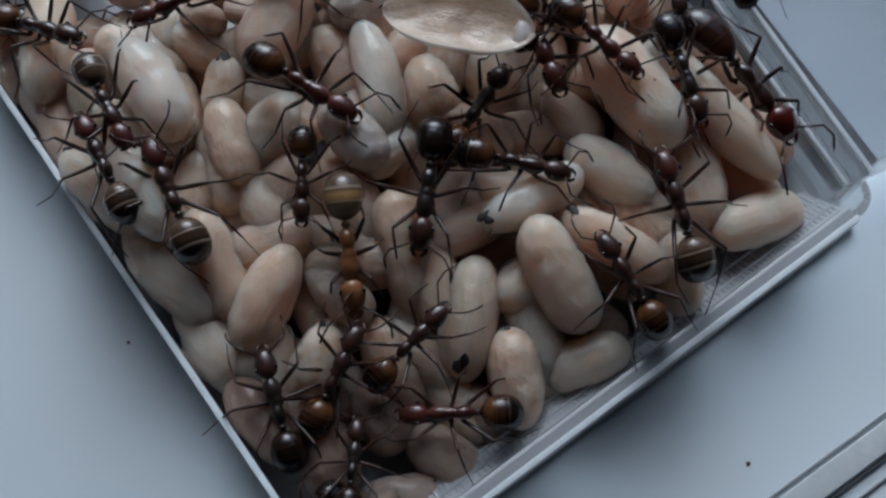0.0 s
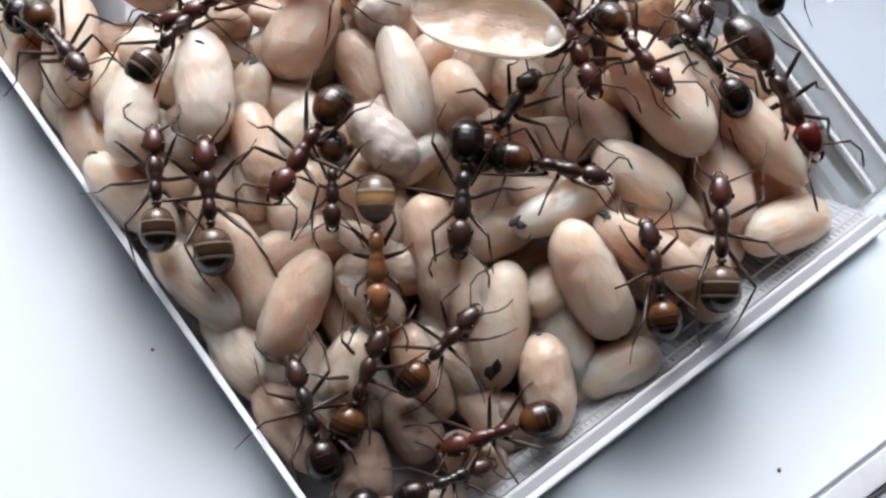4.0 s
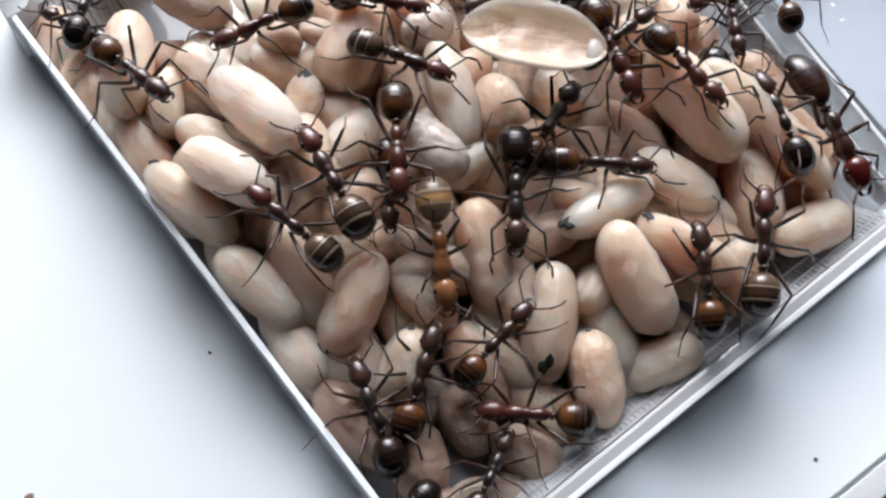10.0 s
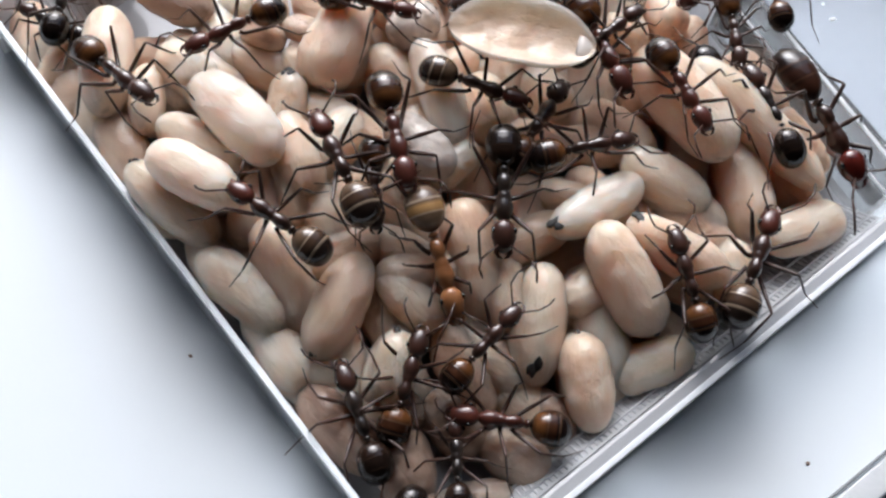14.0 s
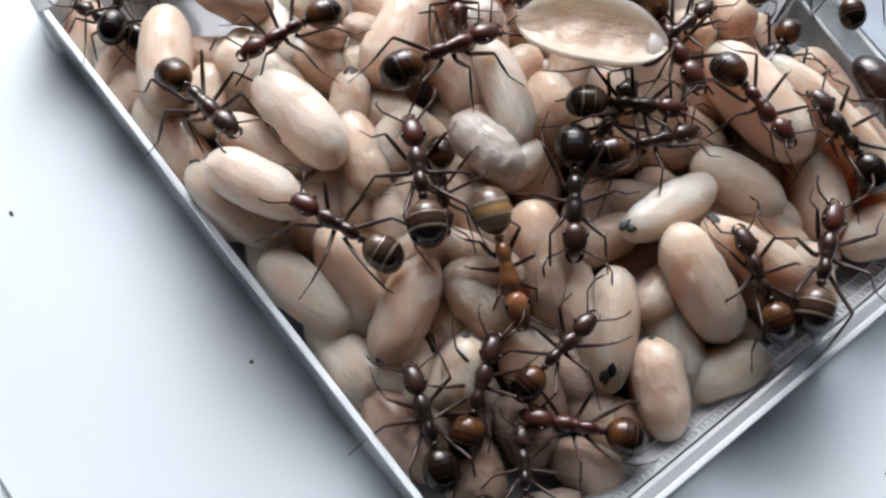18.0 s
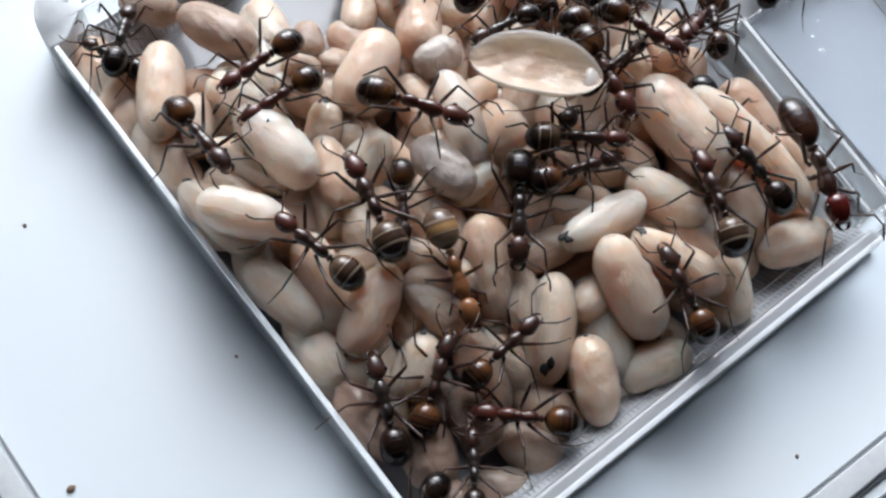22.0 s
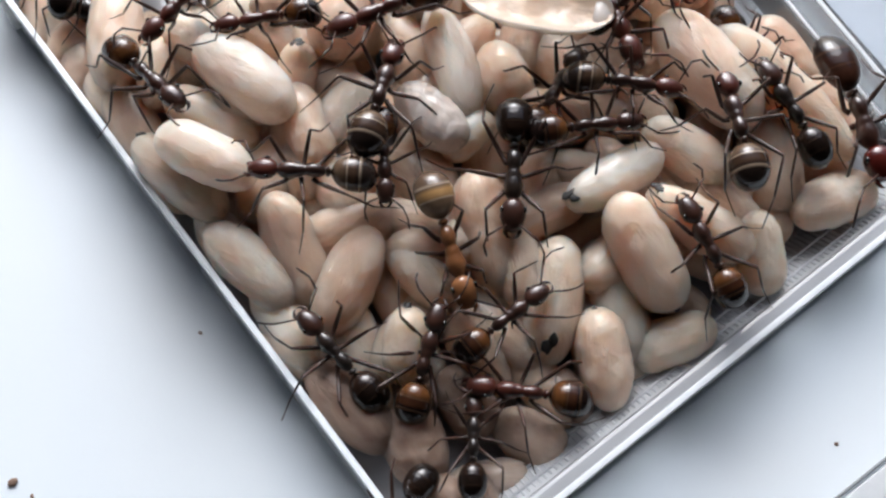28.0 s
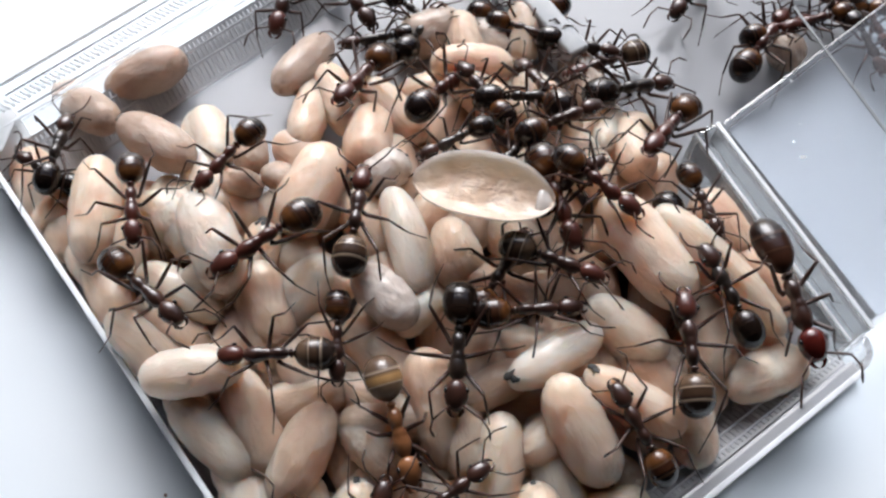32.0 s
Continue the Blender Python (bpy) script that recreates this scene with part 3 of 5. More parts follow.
cocoon(7.34, 12.50, 5.21, 0.0, 12.2, -42.8, 10.35, 2.76, 'c', '0')
cocoon(6.58, 9.27, 3.26, 0.0, 4.5, -80.1, 6.47, 3.37, 'c', '0')
cocoon(5.55, 3.57, 3.47, 0.0, 21.5, -80.6, 4.57, 2.58, 'c', '0')
cocoon(-6.66, 15.14, 8.90, -0.0, -0.0, -8.7, 8.09, 3.75, 'e', '0')
cocoon(-8.04, 13.35, 4.00, 0.0, 0.0, -74.6, 4.91, 2.99, 'c', '0')
cocoon(-4.66, 14.99, 3.40, -0.0, -0.0, -43.7, 4.17, 3.06, 'c', '0')
cocoon(-10.98, 13.48, 5.50, -0.0, -0.0, -71.8, 7.07, 2.47, 'w', '0')
cocoon(-12.41, 18.14, 5.10, -0.0, 3.5, -141.0, 3.31, 2.59, 'n', '1')
cocoon(-11.95, 9.85, 5.60, -0.0, -0.0, -44.4, 4.87, 2.72, 'n', '0')
cocoon(-9.98, 9.18, 4.90, 0.0, 3.3, -134.3, 3.48, 1.97, 'c', '0')
cocoon(-16.77, 16.56, 5.40, 0.0, 3.6, -108.5, 6.34, 3.50, 'c', '2')
cocoon(-16.74, 10.49, 4.20, -0.0, 4.5, -118.2, 5.09, 3.00, 'c', '0')
cocoon(-23.84, 19.15, 3.56, 0.0, -8.4, -74.3, 8.79, 2.80, 'c', '0')
cocoon(-29.67, 15.24, 4.30, -0.0, -1.8, -84.1, 7.31, 3.03, 'c', '0')
cocoon(-19.38, 12.71, 4.95, 0.0, 18.6, -97.1, 3.44, 2.25, 'c', '1')
cocoon(-23.71, 9.95, 4.45, 0.0, 1.0, -27.1, 5.86, 2.58, 'c', '0')
cocoon(-27.08, 12.89, 4.18, 0.0, 1.4, -86.1, 4.42, 2.13, 'c', '0')
cocoon(-20.91, 1.78, 3.75, 0.0, 9.9, -39.0, 6.14, 2.72, 'c', '0')
cocoon(-18.77, 2.72, 3.75, -0.0, 19.1, -64.6, 6.54, 2.90, 'c', '0')
cocoon(-15.87, 1.00, 4.05, 0.0, 16.8, -113.5, 6.08, 2.93, 'c', '2')
cocoon(-12.23, 1.58, 3.72, 0.0, 11.9, -39.9, 4.43, 2.46, 'c', '0')
cocoon(-12.88, -2.08, 3.41, -0.0, 20.9, -95.9, 4.01, 2.31, 'c', '1')
cocoon(-8.86, 3.82, 4.15, -0.0, 15.9, -74.0, 6.91, 2.97, 'p', '0')
cocoon(-5.99, 5.18, 4.11, 0.0, -11.0, 23.5, 3.24, 2.38, 'p', '0')
cocoon(-12.04, 4.21, 3.59, 0.0, 7.5, -23.5, 4.05, 2.38, 'p', '0')
cocoon(-15.39, -1.92, 2.16, 0.0, 15.8, -81.1, 4.72, 2.62, 'c', '0')
cocoon(-18.47, -1.28, 1.89, 0.0, 9.2, -33.7, 4.50, 2.66, 'c', '0')
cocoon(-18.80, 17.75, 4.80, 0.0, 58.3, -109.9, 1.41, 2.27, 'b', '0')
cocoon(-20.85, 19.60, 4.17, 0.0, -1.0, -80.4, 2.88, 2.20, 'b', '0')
cocoon(-24.96, 6.45, 4.30, -0.0, 3.6, -39.7, 6.54, 2.64, 'c', '1')
cocoon(-24.43, 13.93, 4.75, 0.0, 8.8, -46.7, 4.56, 2.46, 'c', '0')
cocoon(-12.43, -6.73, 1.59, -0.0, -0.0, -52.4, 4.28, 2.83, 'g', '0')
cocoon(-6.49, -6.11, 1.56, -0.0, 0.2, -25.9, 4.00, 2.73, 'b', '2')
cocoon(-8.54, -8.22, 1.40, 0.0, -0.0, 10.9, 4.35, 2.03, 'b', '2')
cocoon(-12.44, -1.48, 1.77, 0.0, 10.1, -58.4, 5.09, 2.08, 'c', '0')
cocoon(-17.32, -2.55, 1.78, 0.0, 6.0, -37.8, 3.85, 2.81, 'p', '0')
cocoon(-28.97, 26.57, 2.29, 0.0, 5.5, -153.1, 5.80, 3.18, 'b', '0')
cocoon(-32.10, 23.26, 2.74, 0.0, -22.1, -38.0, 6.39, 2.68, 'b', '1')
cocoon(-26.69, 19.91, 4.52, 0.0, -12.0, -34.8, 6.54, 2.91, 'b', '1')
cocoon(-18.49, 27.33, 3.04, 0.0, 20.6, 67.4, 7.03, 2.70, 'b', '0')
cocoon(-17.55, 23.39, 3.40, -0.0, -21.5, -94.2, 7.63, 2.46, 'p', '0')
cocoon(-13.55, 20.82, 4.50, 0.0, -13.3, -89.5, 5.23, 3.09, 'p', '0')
# brown silk on these two puts the far back's shade into the colour
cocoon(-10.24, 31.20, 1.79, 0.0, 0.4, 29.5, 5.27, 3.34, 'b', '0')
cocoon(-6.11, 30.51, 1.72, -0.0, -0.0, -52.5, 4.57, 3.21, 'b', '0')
cocoon(-25.02, 14.68, 4.67, 0.0, 4.8, -41.8, 4.06, 2.77, 'c', '0')
cocoon(-23.53, 20.79, 3.73, 0.0, -10.2, -68.7, 5.31, 2.78, 'c', '0')
cocoon(-20.93, 17.07, 4.85, 0.0, 22.5, -110.6, 1.83, 2.64, 'b', '0')
cocoon(-0.19, 18.35, 5.10, -0.0, -0.0, -21.1, 2.91, 2.31, 'c', '0')
cocoon(1.45, 22.87, 3.62, 0.0, -21.4, -104.6, 5.21, 1.75, 'c', '0')
cocoon(14.57, 31.31, 1.53, 0.0, -0.0, -134.9, 2.53, 2.66, 'b', '0')
cocoon(-18.55, 9.45, 4.90, 0.0, 2.9, -69.9, 3.92, 2.60, 'p', '0')
cocoon(-22.03, 10.45, 5.00, 0.0, -0.0, 170.5, 3.34, 2.20, 'c', '0')
cocoon(0.86, 6.24, 2.71, -0.0, 7.9, -77.2, 7.10, 2.81, 'p', '0')
cocoon(-18.10, 14.58, 3.80, 0.0, 6.3, -53.8, 3.66, 2.72, 'p', '0')
cocoon(-18.96, 8.28, 3.90, -0.0, 3.1, -74.5, 3.73, 2.79, 'p', '0')
cocoon(-11.49, 6.50, 3.54, 0.0, 7.9, -66.3, 3.71, 2.86, 'p', '0')
cocoon(-3.27, 7.67, 3.60, 0.0, 0.0, -14.8, 3.83, 2.58, 'p', '0')
cocoon(-16.03, 6.80, 3.33, 0.0, 7.3, -99.9, 4.28, 2.77, 'p', '0')
cocoon(3.66, 6.43, 3.22, 0.0, 7.3, -44.9, 2.81, 2.82, 'p', '0')
cocoon(-9.13, -1.67, 2.04, 0.0, 11.8, -63.7, 4.42, 2.81, 'p', '0')
cocoon(-5.93, -3.39, 1.57, 0.0, 2.0, -45.8, 2.85, 2.63, 'p', '0')
cocoon(-24.01, 8.13, 3.80, 0.0, 0.0, -35.5, 3.65, 2.77, 'p', '0')
cocoon(-23.95, 15.29, 3.60, -0.0, -0.0, -44.4, 3.40, 2.78, 'p', '0')
cocoon(-0.61, 12.31, 3.70, -0.0, -2.6, -39.1, 4.34, 3.01, 'p', '0')
cocoon(3.57, 13.65, 3.36, 0.0, 1.2, -53.3, 3.85, 3.09, 'p', '0')
cocoon(-13.29, 15.04, 3.70, 0.0, 2.7, -56.5, 4.18, 3.05, 'p', '0')
cocoon(9.84, 9.73, 1.94, -0.0, 8.7, -46.9, 3.14, 3.15, 'p', '0')
cocoon(0.64, -0.07, 1.90, 0.0, -16.0, 112.4, 2.80, 2.62, 'p', '0')
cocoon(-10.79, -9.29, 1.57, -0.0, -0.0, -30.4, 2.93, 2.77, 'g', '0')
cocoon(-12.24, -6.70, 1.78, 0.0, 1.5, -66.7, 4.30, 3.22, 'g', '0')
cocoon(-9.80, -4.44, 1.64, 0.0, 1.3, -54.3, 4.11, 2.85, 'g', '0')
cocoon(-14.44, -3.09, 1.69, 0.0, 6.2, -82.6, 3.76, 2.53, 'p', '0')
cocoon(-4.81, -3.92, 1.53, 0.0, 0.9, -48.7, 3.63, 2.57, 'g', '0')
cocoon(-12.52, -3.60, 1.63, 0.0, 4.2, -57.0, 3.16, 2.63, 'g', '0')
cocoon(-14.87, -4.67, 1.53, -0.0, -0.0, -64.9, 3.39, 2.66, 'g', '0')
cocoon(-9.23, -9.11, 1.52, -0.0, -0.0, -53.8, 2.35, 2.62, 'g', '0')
cocoon(-2.62, -1.11, 1.79, 0.0, 8.3, -33.5, 3.32, 2.72, 'p', '0')
cocoon(1.93, 4.01, 3.42, -0.0, 10.0, -32.4, 2.91, 2.79, 'p', '0')
cocoon(8.86, 17.15, 1.98, 0.0, 8.4, -49.5, 4.89, 2.93, 'p', '0')
cocoon(11.07, 13.60, 1.58, -0.0, -0.0, -55.9, 3.59, 2.80, 'p', '0')
cocoon(-0.23, 20.37, 3.79, -0.0, -12.2, -56.8, 5.73, 2.86, 'c', '0')
cocoon(2.71, 21.57, 3.60, 0.0, -17.4, -73.6, 5.34, 2.78, 'p', '0')
# far-back pair, browned for the shade there
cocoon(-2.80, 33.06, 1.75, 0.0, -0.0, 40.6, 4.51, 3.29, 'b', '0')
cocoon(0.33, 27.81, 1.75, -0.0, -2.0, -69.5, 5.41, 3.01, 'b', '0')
cocoon(-32.32, 15.43, 1.94, 0.0, -6.6, -64.7, 6.02, 2.85, 'p', '0')
cocoon(-28.33, 10.50, 2.76, 0.0, -9.2, -56.9, 5.49, 2.68, 'p', '0')
cocoon(-34.69, 18.23, 1.60, -0.0, -0.0, -64.8, 4.92, 2.85, 'p', '0')
carried = {}
carried['P1'] = cocoon(-22.79, 11.61, 6.40, -0.0, -0.0, -56.6, 6.73, 3.10, 'w', '0')
carried['P2'] = cocoon(-22.44, 5.82, 6.08, 0.0, 10.0, -57.2, 5.69, 2.76, 'w', '0')
# the buried layers of the heap, first the row pressed against the left panel
rng = random.Random(5)
for k in range(1, 7):
    p = Vector(FRONT).lerp(Vector(LEFT), 0.1 + 0.128 * k) + Vector((0.774, 0.633)) * 1.75
    # nearest the front corner the silk colour carries the shade
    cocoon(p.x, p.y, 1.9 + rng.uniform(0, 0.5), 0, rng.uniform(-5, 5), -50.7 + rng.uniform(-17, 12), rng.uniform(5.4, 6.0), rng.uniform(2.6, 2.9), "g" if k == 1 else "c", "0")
for layer, (base, step_x, step_y, margin) in enumerate(((1.9, 4.6, 3.6, 3.6), (3.3, 4.9, 4.1, 5.6))):
    for i in range(12):
        for j in range(13):
            x0, y0 = -36 + step_x * i + rng.uniform(-1.0, 1.0), -9 + step_y * j + rng.uniform(-0.9, 0.9)
            left_d = (x0 - FRONT[0]) * 0.767 + (y0 - FRONT[1]) * 0.642
            front_d = -(x0 - FRONT[0]) * 0.624 + (y0 - FRONT[1]) * 0.781
            right_d = (RIGHT[0] - x0) * 0.87 + (RIGHT[1] - y0) * 0.493
            room_up = 4.5 + 0.33 * y0 - (0.38 * (x0 - 4.5) if x0 > 4.5 else 0)
            if left_d > margin - (1.5 if layer == 0 else 0.4) and margin < front_d < (38 if layer == 0 and left_d < 8 else 33) and right_d > margin + 1 and room_up > base + 1.9:
                # front cocoons take the brown silk that has shade in its colour
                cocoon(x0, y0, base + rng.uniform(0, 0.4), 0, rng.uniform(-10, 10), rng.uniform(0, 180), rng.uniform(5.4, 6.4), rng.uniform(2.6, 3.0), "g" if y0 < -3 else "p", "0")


# ---- ants ----
STYLES = {
    "a": (RED_BROWN, RED_BROWN, G_AMBER, LEG, "red-brown worker ant with amber gaster"),
    "b": (RED_BROWN, BLACK_BROWN, G_BAND, LEG, "blackish worker ant with pale gaster bands"),
    "c": (BLACK_BROWN, BLACK_BROWN, G_AMBER, LEG, "dark brown ant with glossy gaster"),
    "d": (BLACK_BROWN, BLACK, G_DARK, LEG, "nearly black ant with shiny gaster"),
    "q": (AMBER, AMBER, G_PALE, LEG, "freshly hatched pale amber ant"),
    "r": (CRIMSON, BLACK_BROWN, G_BIG, LEG, "large ant with glossy red head"),
}
HIPS = ((1.0, 0.32, -0.22), (0.35, 0.30, -0.26), (-0.3, 0.32, -0.24))
ants = {}


def ant(key, style, size, seed, m, where):
    """A worker, 7 mm long at size 1, walking along its own x; its root lies midway between head and gaster."""
    rng = random.Random(seed)
    head_m, body_m, gaster_m, leg_m, label = STYLES[style]
    a = thing("ant", m, label + " " + where, "ant", "ants in the nest box")
    a.scale = (size, size, size)
    # thorax: humped pronotum, waist, propodeum
    bm = bmesh.new()
    lathe(bm, [(-0.98, 0.10), (-0.9, 0.24), (-0.66, 0.38), (-0.4, 0.42), (-0.14, 0.38), (0.02, 0.33), (0.12, 0.31), (0.24, 0.36), (0.42, 0.43), (0.52, 0.42), (0.62, 0.46), (0.86, 0.54), (1.14, 0.53), (1.42, 0.40), (1.62, 0.24), (1.72, 0.14)], 14, 0.92, 1.0,
          shape=lambda x, y, z: (x, y, z + 0.1 * math.sin((x + 1) * 2.2)))
    part("thorax", bm, body_m, a)
    bm = bmesh.new()
    lathe(bm, [(-1.28, 0.1), (-1.22, 0.3), (-1.12, 0.42), (-1.0, 0.34), (-0.95, 0.12)], 10, 0.62, 1.0, at=(0, 0, 0.02))
    part("petiole", bm, body_m, a)
    # gaster with overlapping plates
    tip = -3.72 if style != "r" else -4.35
    fat = {"r": 0.98, "q": 0.94, "b": 1.04}.get(style, 1.0) * rng.uniform(0.94, 1.05)
    bm = bmesh.new()
    prof = []
    for k in range(27):
        u = k / 26
        x = tip + (-1.28 - tip) * u
        v = 2 * u ** 0.92 - 1
        r = 1.0 * fat * max(0.04, (1 - min(1.0, abs(v)) ** 2.15)) ** 0.5
        for c in (0.36, 0.64):
            if c - 0.03 < u < c:
                r *= 1.018
            elif c <= u < c + 0.035:
                r *= 0.992
        prof.append((x, r))
    lathe(bm, prof, 20, 1.0, 0.74 if style == "r" else 0.92, shape=lambda x, y, z: (x, y, z - 0.05 * (x + 1.3) ** 2))
    part("gaster", bm, gaster_m, a)
    # head
    bm = bmesh.new()
    wide = 1.16 if style == "r" else 1.0
    lathe(bm, [(1.64, 0.10), (1.70, 0.36), (1.88, 0.57), (2.15, 0.67), (2.48, 0.67), (2.82, 0.56), (3.08, 0.42), (3.22, 0.22)], 16, 0.92 * wide, 0.74 * wide,
          shape=lambda x, y, z: (x - 0.16 * max(0, 2.1 - x) * (1 - min(1, abs(y) * 2.2)), y, z - 0.12 * (x - 1.9)))
    head = part("head", bm, head_m, a)
    for s in (1, -1):
        bm = bmesh.new()
        lathe(bm, [(2.02, 0.02), (2.06, 0.12), (2.18, 0.17), (2.3, 0.12), (2.34, 0.02)], 9, 0.62, 0.9, at=(0, s * 0.56 * wide, 0.16))
        part("eye", bm, EYE, head)
        bm = bmesh.new()
        tube(bm, [(2.92, s * 0.3, -0.18), (3.2, s * 0.36, -0.24), (3.42, s * 0.22, -0.28), (3.5, s * 0.03, -0.3)], [0.13, 0.12, 0.08, 0.02], 7)
        part("mandible", bm, head_m, head)
        # elbowed antenna: long scape, then the whip
        bm = bmesh.new()
        e = Vector((rng.uniform(0.55, 1.0), s * rng.uniform(0.9, 1.25), rng.uniform(0.3, 0.6)))
        f = e + Vector((rng.uniform(0.7, 1.3), s * rng.uniform(-0.3, 0.5), rng.uniform(-0.7, -0.2)))
        mid_f = (e + f) / 2 + Vector((0.1, s * 0.12, 0.12))
        g = f + (f - mid_f) * 0.55
        tube(bm, [(0, 0, 0), tuple(e * 0.5), tuple(e)], [0.05, 0.055, 0.06], 6)
        an = part("antenna", bm, leg_m, a)
        bm = bmesh.new()
        tube(bm, [tuple(e * 0.97), tuple(mid_f), tuple(f), tuple(g)], [0.055, 0.055, 0.068, 0.035], 6)
        part("whip", bm, leg_m, an)
        an.location = (0.00285, s * 0.00022, 0.00008)
    # legs: hip, thigh, shin, foot
    for i, (hx, hy, hz) in enumerate(HIPS):
        for s in (1, -1):
            phi = radians((48, 98, 142)[i] + rng.uniform(-14, 14))
            k = (1.2, 1.32, 1.66)[i] * rng.uniform(0.9, 1.1) * {"q": 0.5, "r": 0.68}.get(style, 0.95)
            up = rng.uniform(0.6, 1.3)

            def on_leg(r, z, turn=0.0):
                return (r * math.cos(phi + turn), s * r * math.sin(phi + turn), z)

            bend = (0.35, -0.1, -0.3)[i] + rng.uniform(-0.3, 0.3)
            knee, ankle, toe = on_leg(1.45 * k, up), on_leg(2.25 * k, -0.5, -bend * 0.6), on_leg(3.05 * k, -1.0, -bend)
            k2, a2, t2 = Vector(knee), Vector(ankle), Vector(toe)
            bm = bmesh.new()
            tube(bm, [(0, 0, 0), on_leg(0.28, -0.12), tuple(Vector(on_leg(0.28, -0.12)).lerp(k2, 0.45)), tuple(k2 * 0.97), knee], [0.16, 0.12, 0.125, 0.085, 0.07], 7)
            lg = part("leg", bm, leg_m, a)
            bm = bmesh.new()
            tube(bm, [tuple(k2 * 0.985), tuple(k2.lerp(a2, 0.1)), tuple(k2.lerp(a2, 0.6)), ankle], [0.06, 0.062, 0.075, 0.05], 6)
            part("shin", bm, leg_m, lg)
            bm = bmesh.new()
            tube(bm, [tuple(a2.lerp(k2, 0.02)), tuple(a2.lerp(t2, 0.3)), tuple(a2.lerp(t2, 0.5)), tuple(a2.lerp(t2, 0.8)), toe], [0.04, 0.04, 0.03, 0.034, 0.022], 5)
            part("foot", bm, leg_m, lg)
            lg.location = (hx / 1000, s * hy / 1000, hz / 1000)
    ants[key] = a
    return a


# the ants: key, style, size, seed, first place
ant('A1', 'a', 1.02, 11, mm(-14.51, 11.58, 7.70, -0.0, -0.0, -30.7), 'walking over the cocoons')
ant('A2', 'b', 1.00, 12, mm(-20.67, 5.27, 7.07, 0.0, -12.5, 117.0), 'walking over the cocoons')
ant('A3', 'b', 0.92, 13, mm(-24.28, 6.78, 7.21, -0.0, -7.6, 121.7), 'walking over the cocoons')
ant('A4', 'b', 0.90, 14, mm(-24.58, 10.05, 7.50, 0.0, -0.0, -58.6), 'walking over the cocoons')
ant('A5', 'a', 0.82, 15, mm(-15.14, 18.10, 7.60, -0.0, -0.0, -6.1), 'walking over the cocoons')
ant('A6', 'a', 0.88, 16, mm(-21.63, 16.46, 7.50, 0.0, -0.0, -149.4), 'walking over the cocoons')
ant('A7', 'c', 0.96, 17, mm(-29.66, 15.23, 6.20, -0.0, -15.7, -19.9), 'walking over the cocoons')
ant('A8', 'd', 0.86, 18, mm(-32.58, 19.06, 4.69, 0.0, 6.3, 88.5), 'in a corner of the box')
ant('A9', 'c', 0.75, 19, mm(-14.28, 6.78, 6.73, 0.0, 6.7, -86.1), 'resting among the cocoons')
ant('Q', 'q', 1.04, 20, mm(-11.70, 3.34, 6.00, 0.0, 18.1, -81.2), 'sunk between the cocoons')
ant('M4', 'd', 1.04, 21, mm(-7.84, 6.63, 6.55, -0.0, 8.3, -95.1), 'resting among the cocoons')
ant('M3', 'c', 0.88, 22, mm(-3.33, 8.00, 7.00, -0.0, -0.0, -10.1), 'resting among the cocoons')
ant('M1', 'c', 0.96, 23, mm(-5.44, 11.30, 6.30, 0.0, -0.0, 61.1), 'resting among the cocoons')
ant('K1', 'c', 0.88, 24, mm(-12.01, -3.06, 4.39, 0.0, -16.9, 66.9), 'resting among the cocoons')
ant('K2', 'c', 0.83, 25, mm(-8.39, -1.31, 4.87, 0.0, -13.7, 47.5), 'resting among the cocoons')
ant('K3', 'a', 0.90, 26, mm(-5.84, -4.44, 3.94, 0.0, 1.1, -176.5), 'on the cocoons')
ant('K4', 'd', 0.91, 27, mm(-14.79, -4.56, 4.01, 0.0, -13.5, 109.2), 'resting among the cocoons')
ant('K5', 'd', 0.75, 28, mm(-10.86, -7.19, 3.50, 0.0, -0.0, 87.7), 'on the cocoons')
ant('R1', 'c', 0.88, 29, mm(2.59, 2.13, 6.00, 0.0, -15.0, 125.7), 'on the cocoons')
ant('R2', 'b', 1.00, 30, mm(5.02, 5.75, 6.80, 0.0, -17.1, 110.4), 'walking over the cocoons')
ant('R3', 'd', 0.94, 31, mm(5.40, 13.73, 7.16, 0.0, 6.9, -71.4), 'walking over the cocoons')
ant('R4', 'r', 1.20, 32, mm(9.32, 14.04, 5.77, -0.0, 14.4, -47.4), 'along the box wall')
ant('R5', 'a', 1.04, 33, mm(-2.33, 15.38, 7.10, -0.0, -0.0, -68.3), 'resting among the cocoons')
ant('R6', 'a', 0.89, 34, mm(0.69, 14.64, 8.50, -0.0, -0.0, -43.3), 'walking over the cocoons')
ant('R7', 'c', 0.76, 35, mm(4.66, 17.54, 6.52, 0.0, -7.8, 130.3), 'resting among the cocoons')
ant('T1', 'a', 1.04, 36, mm(-9.07, 24.60, 5.14, 0.0, 20.8, 57.9), 'resting among the cocoons')
ant('T2', 'd', 0.87, 37, mm(-4.10, 23.79, 5.50, 0.0, 2.7, 6.0), 'resting among the cocoons')
ant('T3', 'a', 1.04, 38, mm(-14.29, 25.27, 5.04, 0.0, -22.2, -114.5), 'resting among the cocoons')
ant('T4', 'd', 0.75, 39, mm(-8.32, 19.44, 7.10, 0.0, -3.1, -146.5), 'resting among the cocoons')
ant('T5', 'c', 0.90, 40, mm(-1.85, 21.48, 6.75, 0.0, 6.7, 31.8), 'resting among the cocoons')
ant('T6', 'a', 1.04, 41, mm(4.91, 21.90, 5.87, 0.0, -21.5, -124.0), 'resting among the cocoons')
